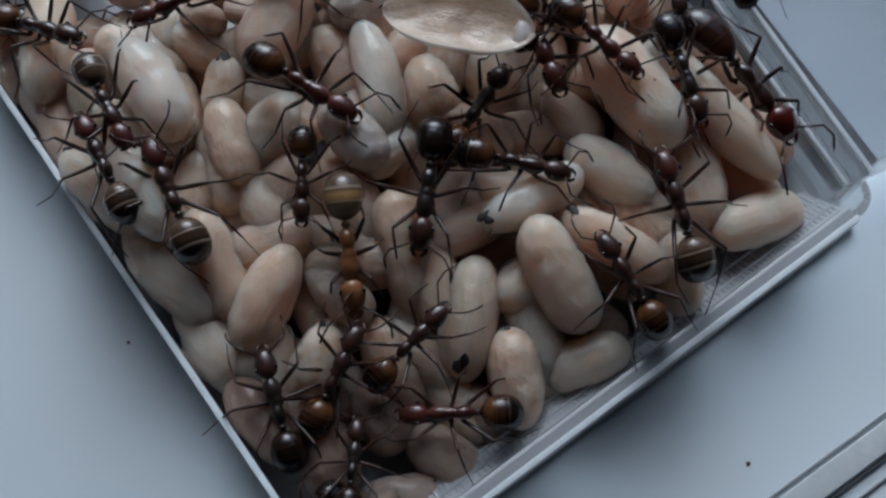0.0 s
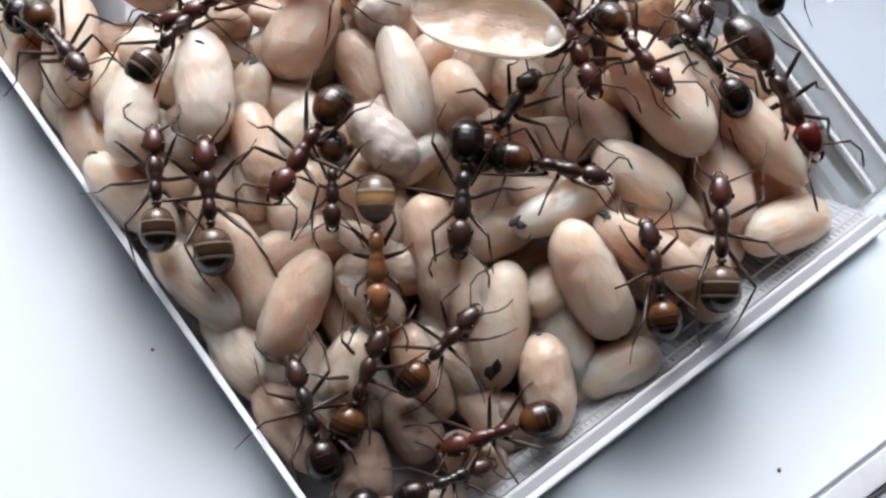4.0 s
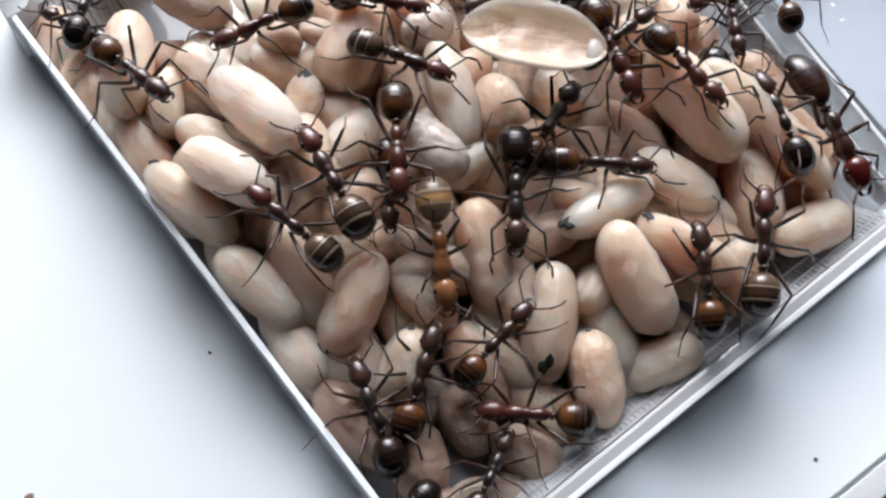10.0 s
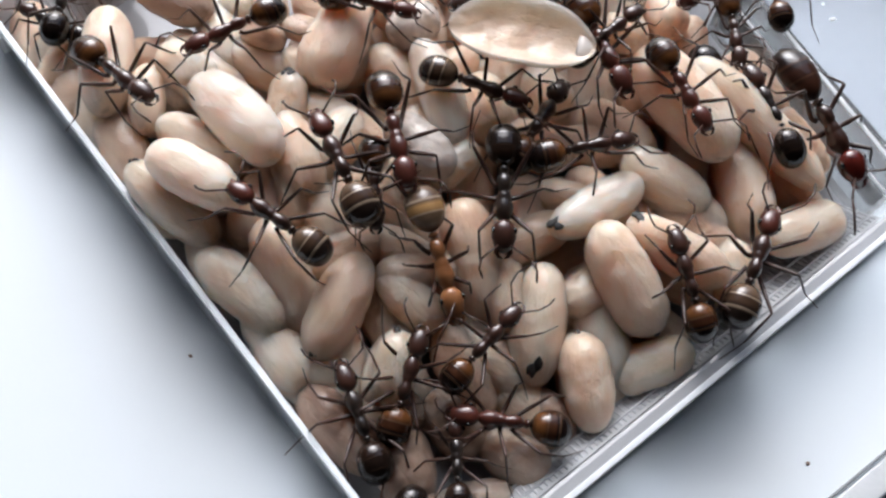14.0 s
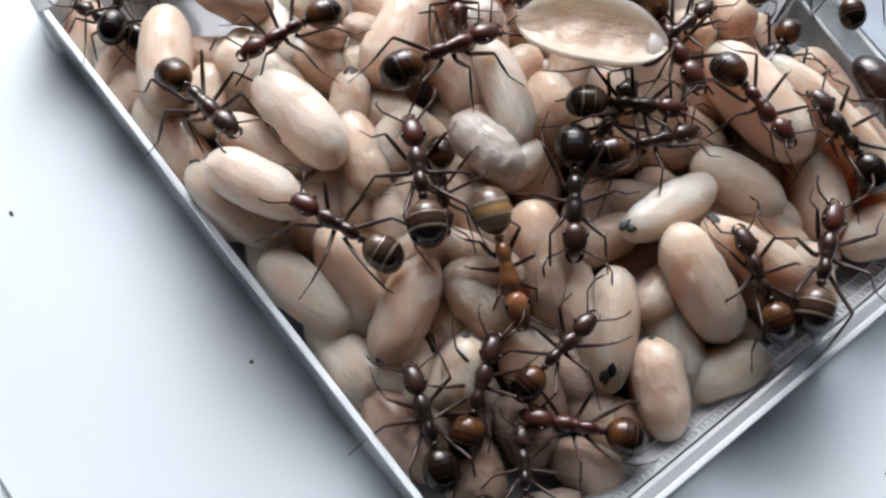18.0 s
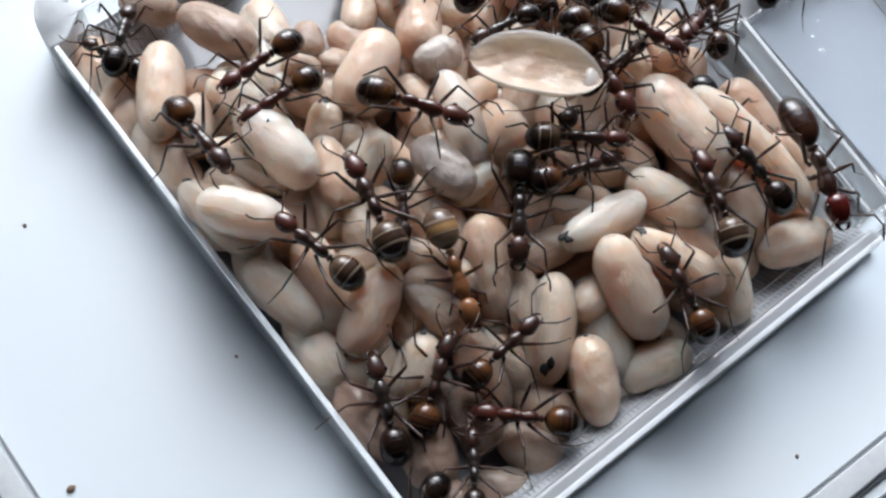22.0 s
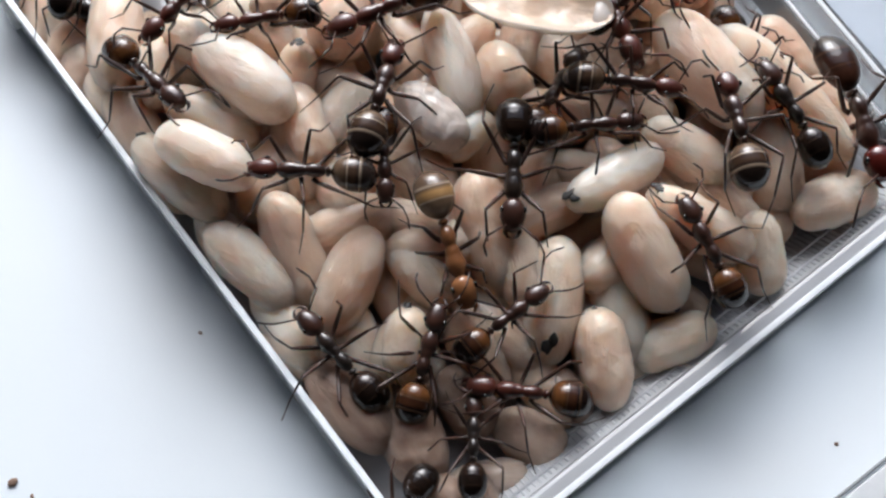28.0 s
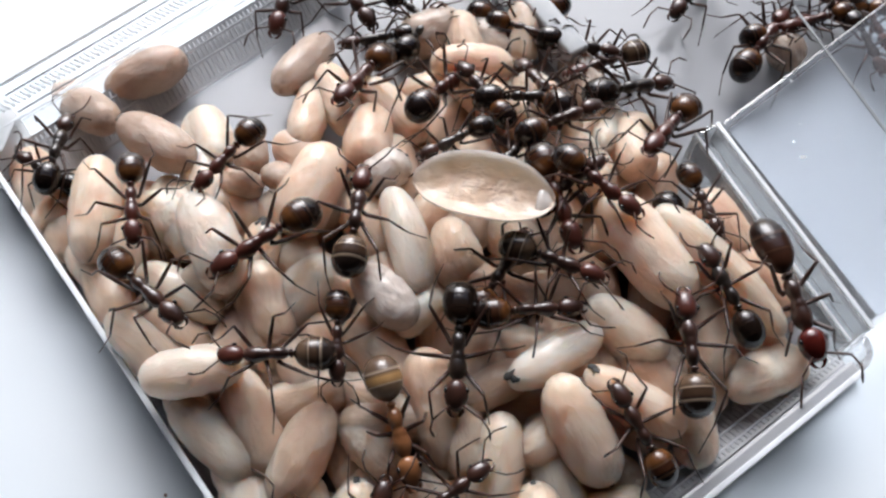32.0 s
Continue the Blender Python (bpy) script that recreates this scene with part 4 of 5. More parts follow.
ant('T7', 'd', 1.04, 42, mm(3.25, 26.08, 3.81, 0.0, 17.3, 25.7), 'resting among the cocoons')
ant('T8', 'b', 0.94, 43, mm(1.73, 28.76, 2.84, 0.0, -6.0, -151.7), 'resting among the cocoons')
ant('T9', 'a', 1.04, 44, mm(12.73, 31.37, 2.60, 0.0, -0.0, 55.8), 'outside the gate')
ant('T10', 'a', 0.87, 45, mm(17.12, 36.22, 2.60, 0.0, 0.0, -62.6), 'outside the gate')
ant('T11', 'c', 1.04, 46, mm(-2.96, 25.40, 4.68, -0.0, 21.8, 116.4), 'resting among the cocoons')
ant('T12', 'b', 1.04, 47, mm(-20.32, 33.34, 2.80, 0.0, -0.0, -97.4), 'resting among the cocoons')
ant('T13', 'c', 0.97, 48, mm(-15.88, 33.65, 2.70, 0.0, -0.0, -55.4), 'resting among the cocoons')
ant('T14', 'd', 0.81, 49, mm(-13.66, 29.91, 2.80, 0.0, -2.9, -164.1), 'resting among the cocoons')
ant('T15', 'c', 0.76, 50, mm(-5.07, 32.14, 2.70, 0.0, -0.0, -16.3), 'resting among the cocoons')
ant('T16', 'a', 0.75, 51, mm(20.30, 33.10, 2.50, 0.0, 0.0, -72.5), 'outside the gate')
ant('T18', 'd', 0.89, 52, mm(-10.72, 30.76, 3.01, -0.0, 5.7, 62.9), 'resting among the cocoons')
ant('T19', 'a', 0.86, 53, mm(-3.12, 32.00, 2.80, -0.0, -0.0, -139.1), 'resting among the cocoons')
ant('T17', 'c', 0.95, 54, mm(8.09, 35.71, 2.60, 0.0, -0.0, -120.2), 'outside the gate')
ant('N1', 'd', 0.78, 55, mm(-4.94, 19.01, 6.40, 0.0, -7.6, -131.0), 'resting among the cocoons')
ant('N2', 'a', 0.80, 56, mm(13.86, 32.51, 2.60, 0.0, 0.0, 23.5), 'outside the gate')
ant('N3', 'a', 0.84, 57, mm(16.54, 33.20, 2.80, 0.0, -0.0, -160.1), 'outside the gate')
ant('N4', 'd', 0.84, 58, mm(19.58, 31.12, 2.80, 0.0, -0.0, -74.5), 'outside the gate')
ant('N5', 'c', 0.80, 59, mm(19.28, 34.96, 2.80, 0.0, -0.0, 158.5), 'outside the gate')
ant('N6', 'd', 0.72, 60, mm(-33.08, 17.79, 4.10, 0.0, -3.7, 153.3), 'in a corner of the box')
ant('K6', 'd', 0.80, 61, mm(-13.20, -10.30, 2.80, 0.0, 6.8, -129.3), 'on the cocoons')
ant('R8', 'd', 0.84, 62, mm(5.65, 14.49, 5.60, 0.0, 9.1, -54.3), 'along the box wall')
ant('N7', 'a', 0.80, 63, mm(9.43, 22.16, 5.30, 0.0, -0.0, 96.7), 'on the clear block')
ant('N8', 'd', 0.76, 64, mm(-11.38, 32.30, 2.90, 0.0, -0.0, -38.2), 'resting among the cocoons')
ant('N9', 'c', 0.76, 65, mm(-3.87, 30.82, 3.30, 0.0, -3.4, -22.4), 'resting among the cocoons')
ant('N10', 'c', 0.80, 66, mm(-1.54, 16.67, 7.45, 0.0, -6.2, 40.5), 'resting among the cocoons')
ant('N11', 'c', 0.85, 67, mm(-6.62, 24.13, 5.50, 0.0, 3.1, 125.3), 'resting among the cocoons')
ant('N12', 'd', 0.85, 68, mm(-0.06, 29.83, 3.20, 0.0, -0.0, -12.1), 'resting among the cocoons')


# ---- specks on the sheet ----
def speck(x, y, size, kind="crumb"):
    bm = bmesh.new()
    lathe(bm, [(-0.5, 0.05), (-0.3, 0.3), (0.1, 0.38), (0.4, 0.2), (0.5, 0.04)], 8, 1, 0.5, shape=lambda a, b, c: (a * size * (1 + 0.3 * noise.noise(Vector((x, b * 3, a * 3)))), b * size, c * size))
    tagged(part(kind, bm, DIRT), "tiny brown crumb lying on the white sheet", "crumb", "crumbs on the sheet").matrix_basis = mm(x, y, size * 0.15, 0, 0, x * 77)


speck(9.74, -5.65, 0.28)
speck(-23.89, -0.63, 0.25)
speck(-37.94, 7.54, 0.3)
speck(-32.28, -8.75, 0.55)
speck(-31.2, -9.4, 0.25)



# ---- dust ----
DUST, _t, _b = material("pale_dust")
_n = node(_t, "ShaderNodeTexNoise", Scale=3000.0, Detail=4.0)
_t.links.new(ramp(_t, _n.outputs["Fac"], [(0.3, (0.7, 0.72, 0.74)), (0.7, (0.92, 0.93, 0.94))]), _b.inputs["Base Color"])
_b.inputs["Roughness"].default_value = 0.8


def fleck(x, y, z, size):
    rng = random.Random(int(x * 100))
    bm = bmesh.new()
    for k in range(4):
        r = size * rng.uniform(0.25, 0.6)
        lathe(bm, [(-r, 0.02 * r), (-r * 0.5, r * 0.5), (r * 0.3, r * 0.6), (r, 0.05 * r)], 7, 1.0, 0.06, at=(rng.uniform(-0.5, 0.5) * size, rng.uniform(-0.5, 0.5) * size, r * 0.03))
    tagged(part("dust_fleck", bm, DUST), "pale fleck of dust lying on plastic", "dust", "dust flecks").matrix_basis = mm(x, y, z, 0, 0, x * 50)


fleck(16.27, 23.15, 3.70, 0.12)
fleck(13.28, 22.48, 3.70, 0.18)
fleck(13.81, 21.38, 3.70, 0.24)
fleck(13.90, 23.84, 3.70, 0.12)
fleck(13.71, 27.19, 3.70, 0.18)


def motions():
    walk(carried['P1'], [
        (0, mm(-22.79, 11.61, 6.40, -0.0, -0.0, -56.6)), (2, mm(-21.56, 12.02, 6.40, -0.0, -0.0, -80.7)), 
        (3.5, mm(-21.53, 12.05, 6.40, -0.0, -0.0, -82.4)), (6, mm(-21.82, 11.84, 6.40, -0.0, -0.0, -45.5)), 
        (7.5, mm(-22.27, 10.44, 6.40, -0.0, -0.0, -22.8)), (9, mm(-21.94, 10.87, 6.40, -0.0, -0.0, -44.1)), 
        (11, mm(-21.64, 11.38, 6.40, -0.0, -0.0, -40.6)), (13, mm(-21.73, 10.66, 6.40, 0.0, -0.0, -44.7)), 
        (20, mm(-21.78, 10.45, 6.40, -0.0, -0.0, -46.3)), (22, mm(-21.92, 10.31, 6.40, -0.0, -0.0, -44.8)), 
        (25, mm(-21.43, 9.79, 6.40, -0.0, -0.0, -52.0)), (27.5, mm(-21.72, 11.34, 6.40, -0.0, -0.0, -39.4)), 
        (30, mm(-22.13, 11.18, 6.40, -0.0, -0.0, -44.9)), (32, mm(-21.98, 12.36, 6.40, -0.0, -0.0, -62.5)), 
    ])
    walk(carried['P2'], [
        (0, mm(-22.44, 5.82, 6.08, 0.0, 10.0, -57.2)), (2, mm(-22.48, 5.63, 6.06, -0.0, 10.5, -54.8)), 
        (3.5, mm(-24.37, 9.78, 6.50, -0.0, -0.0, -87.4)), (6, mm(-25.60, 10.35, 6.32, 0.0, -4.1, -50.9)), 
        (7.5, mm(-24.18, 7.55, 6.23, 0.0, 0.1, -37.1)), (9, mm(-22.82, 6.69, 6.32, -0.0, 3.2, -26.1)), (11, mm(-22.86, 8.02, 6.46, 0.0, 0.6, -35.3)), 
        (13, mm(-23.38, 8.20, 6.48, -0.0, 0.4, -41.5)), (14.5, mm(-23.58, 6.43, 6.29, 0.0, 3.2, -24.8)), 
        (16.5, mm(-23.68, 6.00, 6.16, 0.0, 3.9, -25.3)), (18, mm(-23.63, 6.62, 6.35, 0.0, 3.2, -26.2)), (20, mm(-23.42, 5.93, 6.22, 0.0, 5.5, -25.9)), 
        (22, mm(-23.27, 5.77, 6.30, 0.0, 4.2, -12.9)), (23.5, mm(-23.43, 6.08, 6.31, 0.0, 4.2, -19.4)), (25, mm(-23.05, 7.14, 6.34, -0.0, 3.3, -38.6)), 
        (27.5, mm(-23.30, 6.93, 6.38, -0.0, 2.5, -27.4)), (29, mm(-23.08, 5.62, 6.24, 0.0, 5.1, -16.6)), (30, mm(-22.96, 5.04, 6.06, -0.0, 0.1, -0.4)), 
        (32, mm(-21.99, 4.76, 5.97, 0.0, -3.4, 10.3)), 
    ])
    walk(ants['A1'], [
        (0, mm(-14.51, 11.58, 7.70, -0.0, -0.0, -30.7)), (2, mm(-14.37, 10.36, 7.70, -0.0, -0.0, -75.1)), 
        (3.5, mm(-15.57, 8.73, 7.70, 0.0, -0.0, -116.3)), (6, mm(-15.30, 7.66, 7.51, 0.0, 4.3, -106.3)), 
        (7.5, mm(-14.66, 7.74, 7.49, 0.0, 4.5, -94.7)), (9, mm(-14.15, 8.92, 7.70, -0.0, -0.0, -87.0)), (11, mm(-13.77, 8.91, 7.67, 0.0, 0.6, -84.3)), 
        (13, mm(-13.37, 9.19, 7.70, -0.0, -0.0, -75.9)), (14.5, mm(-13.32, 10.11, 7.70, 0.0, -0.0, -75.9)), 
        (16.5, mm(-14.20, 14.31, 7.70, 0.0, 0.0, 10.2)), (18, mm(-14.31, 14.40, 7.70, 0.0, -0.0, 30.0)), (20, mm(-12.94, 13.78, 7.70, 0.0, -0.0, 3.1)), 
        (22, mm(-13.70, 12.92, 7.70, -0.0, -0.0, -16.4)), (23.5, mm(-14.03, 12.40, 7.70, -0.0, -0.0, -46.8)), 
        (25, mm(-14.36, 14.03, 7.70, -0.0, -0.0, -42.5)), (27.5, mm(-14.29, 15.34, 7.70, 0.0, -0.0, -156.8)), 
        (29, mm(-15.94, 13.94, 7.70, 0.0, -0.0, -135.7)), (30, mm(-16.70, 12.46, 7.70, 0.0, -0.0, -132.0)), 
        (30.5, mm(-17.50, 11.65, 7.70, 0.0, 0.0, -128.2)), (32, mm(-18.81, 12.02, 7.70, 0.0, -0.0, -140.7)), 
    ])
    walk(ants['A2'], [
        (0, mm(-20.67, 5.27, 7.07, 0.0, -12.5, 117.0)), (2, mm(-20.45, 5.79, 7.13, 0.0, -11.2, 106.6)), 
        (3.5, mm(-20.30, 5.21, 7.01, 0.0, -13.6, 99.6)), (6, mm(-19.51, 5.22, 7.03, -0.0, -13.3, 106.8)), 
        (7.5, mm(-18.23, 5.94, 7.23, -0.0, -9.0, 129.0)), (9, mm(-17.56, 6.45, 7.31, 0.0, -7.4, 123.7)), 
        (11, mm(-17.07, 7.31, 7.42, -0.0, -4.3, 121.2)), (13, mm(-16.51, 7.97, 7.50, 0.0, -2.2, 120.4)), 
        (14.5, mm(-15.94, 7.47, 7.46, 0.0, -3.7, 115.9)), (16.5, mm(-15.74, 7.44, 7.43, 0.0, -4.0, 119.9)), 
        (18, mm(-15.46, 6.99, 7.32, 0.0, -6.8, 100.3)), (20, mm(-15.81, 7.17, 7.34, 0.0, -6.1, 100.0)), (22, mm(-16.05, 6.39, 7.30, 0.0, -8.3, 116.8)), 
        (23.5, mm(-15.79, 6.59, 7.30, 0.0, -8.3, 89.4)), (25, mm(-15.99, 7.58, 7.40, 0.0, -4.6, 96.1)), 
        (27.5, mm(-14.85, 9.76, 7.60, 0.0, -0.0, 85.7)), (29, mm(-14.14, 10.86, 7.60, 0.0, -0.0, 63.6)), 
        (30, mm(-13.83, 11.73, 7.60, 0.0, -0.0, 63.2)), (30.5, mm(-14.22, 11.79, 7.60, 0.0, -0.0, 82.9)), 
        (32, mm(-13.74, 13.84, 7.60, 0.0, -0.0, 86.3)), 
    ])
    walk(ants['A3'], [
        (0, mm(-24.28, 6.78, 7.21, -0.0, -7.6, 121.7)), (2, mm(-24.48, 7.39, 7.33, 0.0, -4.6, 106.9)), (3.5, mm(-23.16, 6.31, 7.14, 0.0, -9.6, 95.8)), 
        (6, mm(-22.73, 5.35, 7.05, 0.0, -11.7, 128.1)), (7.5, mm(-20.88, 4.41, 6.86, 0.0, -11.9, 140.1)), 
        (9, mm(-19.54, 4.14, 6.77, 0.0, -11.1, 143.7)), (11, mm(-19.22, 4.51, 6.89, -0.0, -12.2, 138.9)), 
        (13, mm(-19.29, 4.51, 6.89, 0.0, -13.8, 131.8)), (14.5, mm(-19.08, 4.56, 6.91, 0.0, -8.8, 152.0)), 
        (16.5, mm(-18.90, 4.16, 6.77, 0.0, -9.1, 150.8)), (18, mm(-19.11, 4.20, 6.79, 0.0, -8.9, 151.7)), 
        (20, mm(-19.03, 4.22, 6.79, 0.0, -11.4, 142.4)), (22, mm(-19.10, 3.77, 6.65, -0.0, -10.9, 144.4)), 
        (23.5, mm(-18.99, 3.84, 6.67, 0.0, -12.8, 136.6)), (25, mm(-18.86, 3.71, 6.62, 0.0, -12.7, 137.1)), 
        (27.5, mm(-18.16, 5.42, 7.19, 0.0, -3.1, 170.5)), (29, mm(-17.77, 5.64, 7.26, 0.0, 2.9, -171.2)), 
        (30, mm(-17.72, 5.65, 7.27, 0.0, 3.3, -169.9)), (30.5, mm(-17.79, 5.42, 7.19, 0.0, 2.1, -173.7)), 
        (32, mm(-17.60, 5.53, 7.22, 0.0, 1.1, -176.6)), 
    ])
    walk(ants['A4'], [
        (0, mm(-24.58, 10.05, 7.50, 0.0, -0.0, -58.6)), (2, mm(-24.70, 13.98, 7.48, 0.0, -0.7, 9.6)), (3.5, mm(-23.83, 14.10, 7.50, 0.0, -0.0, 62.6)), 
        (6, mm(-19.98, 15.92, 7.50, 0.0, -0.0, 10.8)), (7.5, mm(-17.47, 14.90, 7.50, 0.0, -0.0, 5.6)), (9, mm(-15.06, 14.59, 7.50, -0.0, -0.0, -8.4)), 
        (11, mm(-12.63, 14.01, 7.50, 0.0, -0.0, -26.9)), (13, mm(-10.08, 13.15, 7.50, -0.0, -0.0, -26.4)), 
        (14.5, mm(-8.29, 12.55, 7.50, 0.0, 0.0, -13.6)), (16.5, mm(-5.26, 12.08, 7.50, 0.0, -0.0, 3.6)), (18, mm(-4.57, 11.68, 7.50, 0.0, 0.0, -2.3)), 
        (20, mm(-3.93, 11.32, 7.50, 0.0, -0.0, 0.4)), (22, mm(-3.86, 11.23, 7.50, 0.0, -0.0, 0.3)), (25, mm(-2.17, 11.19, 7.50, -0.0, -0.0, -2.2)), 
        (27.5, mm(-2.10, 11.14, 7.50, 0.0, -0.0, -5.6)), (29, mm(-1.23, 11.52, 7.50, -0.0, -0.0, -6.5)), 
        (30, mm(-1.36, 11.18, 7.50, -0.0, -0.0, -15.4)), (32, mm(-2.51, 11.62, 7.50, -0.0, -0.0, -19.3)), 
    ])
    walk(ants['A5'], [
        (0, mm(-15.14, 18.10, 7.60, -0.0, -0.0, -6.1)), (13, mm(-15.14, 18.10, 7.60, -0.0, -0.0, -6.1)), 
        (14.5, mm(-14.79, 17.55, 7.60, -0.0, -0.0, -15.9)), (16.5, mm(-15.26, 18.18, 7.60, 0.0, -0.0, -50.0)), 
        (18, mm(-14.00, 18.78, 7.57, 0.0, -1.2, -77.6)), (20, mm(-17.87, 16.74, 7.60, -0.0, 0.0, -109.5)), 
        (22, mm(-21.86, 13.01, 7.60, 0.0, -0.0, -139.8)), (23.5, mm(-23.60, 10.99, 7.60, 0.0, -0.0, -129.5)), 
        (25, mm(-22.25, 11.67, 7.60, 0.0, 0.0, -134.7)), (27.5, mm(-21.23, 14.23, 7.60, 0.0, -0.0, -167.7)), 
        (29, mm(-20.37, 14.38, 7.60, 0.0, -0.0, -152.7)), (30, mm(-21.17, 15.33, 7.60, 0.0, -0.0, -129.4)), 
        (30.5, mm(-21.71, 15.59, 7.60, 0.0, -0.0, -130.5)), (32, mm(-21.49, 17.32, 7.60, 0.0, -0.0, -123.8)), 
    ])
    walk(ants['A6'], [
        (0, mm(-21.63, 16.46, 7.50, 0.0, -0.0, -149.4)), (9, mm(-21.63, 16.46, 7.50, 0.0, -0.0, -149.4)), 
        (11, mm(-22.00, 15.82, 7.50, 0.0, -0.0, -147.1)), (13, mm(-22.12, 15.68, 7.50, 0.0, -0.0, -146.8)), 
        (14.5, mm(-22.40, 15.56, 7.50, 0.0, -0.0, -146.7)), (16.5, mm(-22.58, 15.23, 7.50, 0.0, -0.0, -145.6)), 
        (18, mm(-22.62, 15.27, 7.50, 0.0, -0.0, -145.1)), (20, mm(-22.69, 15.22, 7.50, 0.0, 0.0, -144.8)), 
        (22, mm(-23.26, 15.49, 7.50, 0.0, -0.0, -136.6)), (23.5, mm(-23.66, 15.53, 7.50, 0.0, -0.0, -137.1)), 
        (25, mm(-24.75, 15.49, 7.45, 0.0, 1.3, -136.1)), (27.5, mm(-25.29, 15.28, 7.44, -0.0, 1.9, -126.6)), 
        (29, mm(-25.63, 15.15, 7.44, 0.0, 2.1, -117.7)), (30, mm(-25.74, 16.38, 7.50, 0.0, 0.0, -94.1)), 
        (30.5, mm(-26.21, 15.98, 7.44, 0.0, 0.8, -92.6)), (32, mm(-26.53, 14.35, 7.33, 0.0, -3.4, -77.8)), 
    ])
    walk(ants['A7'], [
        (0, mm(-29.66, 15.23, 6.20, -0.0, -15.7, -19.9)), (2, mm(-29.16, 14.47, 6.35, -0.0, -15.8, -19.6)), 
        (3.5, mm(-29.65, 14.60, 6.09, 0.0, -11.2, -48.6)), (6, mm(-29.78, 14.74, 6.11, 0.0, -11.1, -48.9)), 
        (7.5, mm(-29.44, 14.35, 6.14, 0.0, -12.2, -43.8)), (9, mm(-28.94, 13.75, 6.32, -0.0, -12.3, -43.2)), 
        (11, mm(-28.62, 13.36, 6.48, 0.0, -13.5, -36.9)), (13, mm(-28.60, 13.34, 6.49, -0.0, -13.8, -34.8)), 
        (14.5, mm(-28.24, 12.90, 6.53, 0.0, -12.2, -44.0)), (16.5, mm(-27.47, 11.99, 6.61, 0.0, -11.7, -45.7)), 
        (18, mm(-26.95, 11.37, 6.66, -0.0, -11.2, -46.1)), (20, mm(-26.71, 11.08, 6.73, -0.0, -10.7, -50.5)), 
        (22, mm(-26.36, 10.66, 6.78, 0.0, -9.3, -50.5)), (23.5, mm(-26.76, 11.14, 6.78, -0.0, -11.1, -45.9)), 
        (25, mm(-26.63, 10.99, 6.75, 0.0, -10.5, -43.3)), (27.5, mm(-26.79, 11.17, 6.71, 0.0, -11.4, -43.4)), 
        (29, mm(-26.59, 10.94, 6.76, -0.0, -10.0, -45.8)), (30, mm(-25.93, 10.15, 6.86, 0.0, -7.7, -46.5)), 
        (30.5, mm(-25.52, 9.66, 6.96, -0.0, -6.3, -44.6)), (32, mm(-25.03, 9.08, 7.05, 0.0, -4.9, -39.7)), 
    ])
    walk(ants['Q'], [
        (0, mm(-11.70, 3.34, 6.00, 0.0, 18.1, -81.2)), (6, mm(-11.87, 3.50, 6.05, -0.0, 18.2, -86.8)), (9, mm(-11.84, 3.60, 6.09, -0.0, 18.2, -86.2)), 
        (11, mm(-11.00, 3.48, 6.05, -0.0, 17.5, -73.4)), (13, mm(-10.81, 3.20, 5.96, 0.0, 17.3, -71.1)), 
        (20, mm(-11.11, 3.15, 5.94, 0.0, 17.5, -73.1)), (22, mm(-11.11, 2.95, 5.87, 0.0, 17.0, -68.2)), 
        (25, mm(-10.97, 2.88, 5.85, -0.0, 17.1, -69.1)), (30, mm(-10.83, 2.37, 5.68, 0.0, 17.3, -70.3)), 
        (32, mm(-10.83, 2.37, 5.68, 0.0, 17.3, -70.3)), 
    ])
    walk(ants['M4'], [
        (0, mm(-7.84, 6.63, 6.55, -0.0, 8.3, -95.1)), (9, mm(-7.51, 6.87, 6.55, 0.0, 7.6, -89.6)), (22, mm(-7.53, 6.72, 6.54, 0.0, 8.1, -90.7)), 
        (30, mm(-7.74, 6.50, 6.51, 0.0, 8.8, -90.5)), (32, mm(-7.74, 6.50, 6.51, 0.0, 8.8, -90.5)), 
    ])
    walk(ants['M3'], [
        (0, mm(-3.33, 8.00, 7.00, -0.0, -0.0, -10.1)), (9, mm(-2.88, 8.37, 7.00, -0.0, -0.0, -3.9)), (13, mm(-3.03, 9.21, 7.00, 0.0, -0.0, 12.9)), 
        (16.5, mm(-3.37, 9.74, 7.00, 0.0, -0.0, 17.9)), (22, mm(-3.98, 9.36, 7.00, 0.0, -0.0, 22.7)), (30.5, mm(-3.77, 8.79, 7.00, 0.0, -0.0, 7.3)), 
        (32, mm(-3.77, 8.79, 7.00, 0.0, -0.0, 7.3)), 
    ])
    walk(ants['K1'], [
        (0, mm(-12.01, -3.06, 4.39, 0.0, -16.9, 66.9)), (9, mm(-12.33, -3.07, 4.39, 0.0, -17.7, 75.0)), 
        (22, mm(-12.09, -3.22, 4.34, 0.0, -17.6, 74.3)), (29, mm(-11.91, -3.05, 4.39, 0.0, -17.8, 76.1)), 
        (32, mm(-11.91, -3.05, 4.39, 0.0, -17.8, 76.1)), 
    ])
    walk(ants['K2'], [
        (0, mm(-8.39, -1.31, 4.87, 0.0, -13.7, 47.5)), (9, mm(-8.44, -1.08, 4.94, 0.0, -13.9, 48.5)), (22, mm(-8.32, -1.30, 4.87, 0.0, -12.7, 43.1)), 
        (30, mm(-7.99, -1.02, 4.96, -0.0, -11.4, 37.7)), (32, mm(-7.99, -1.02, 4.96, -0.0, -11.4, 37.7)), 
    ])
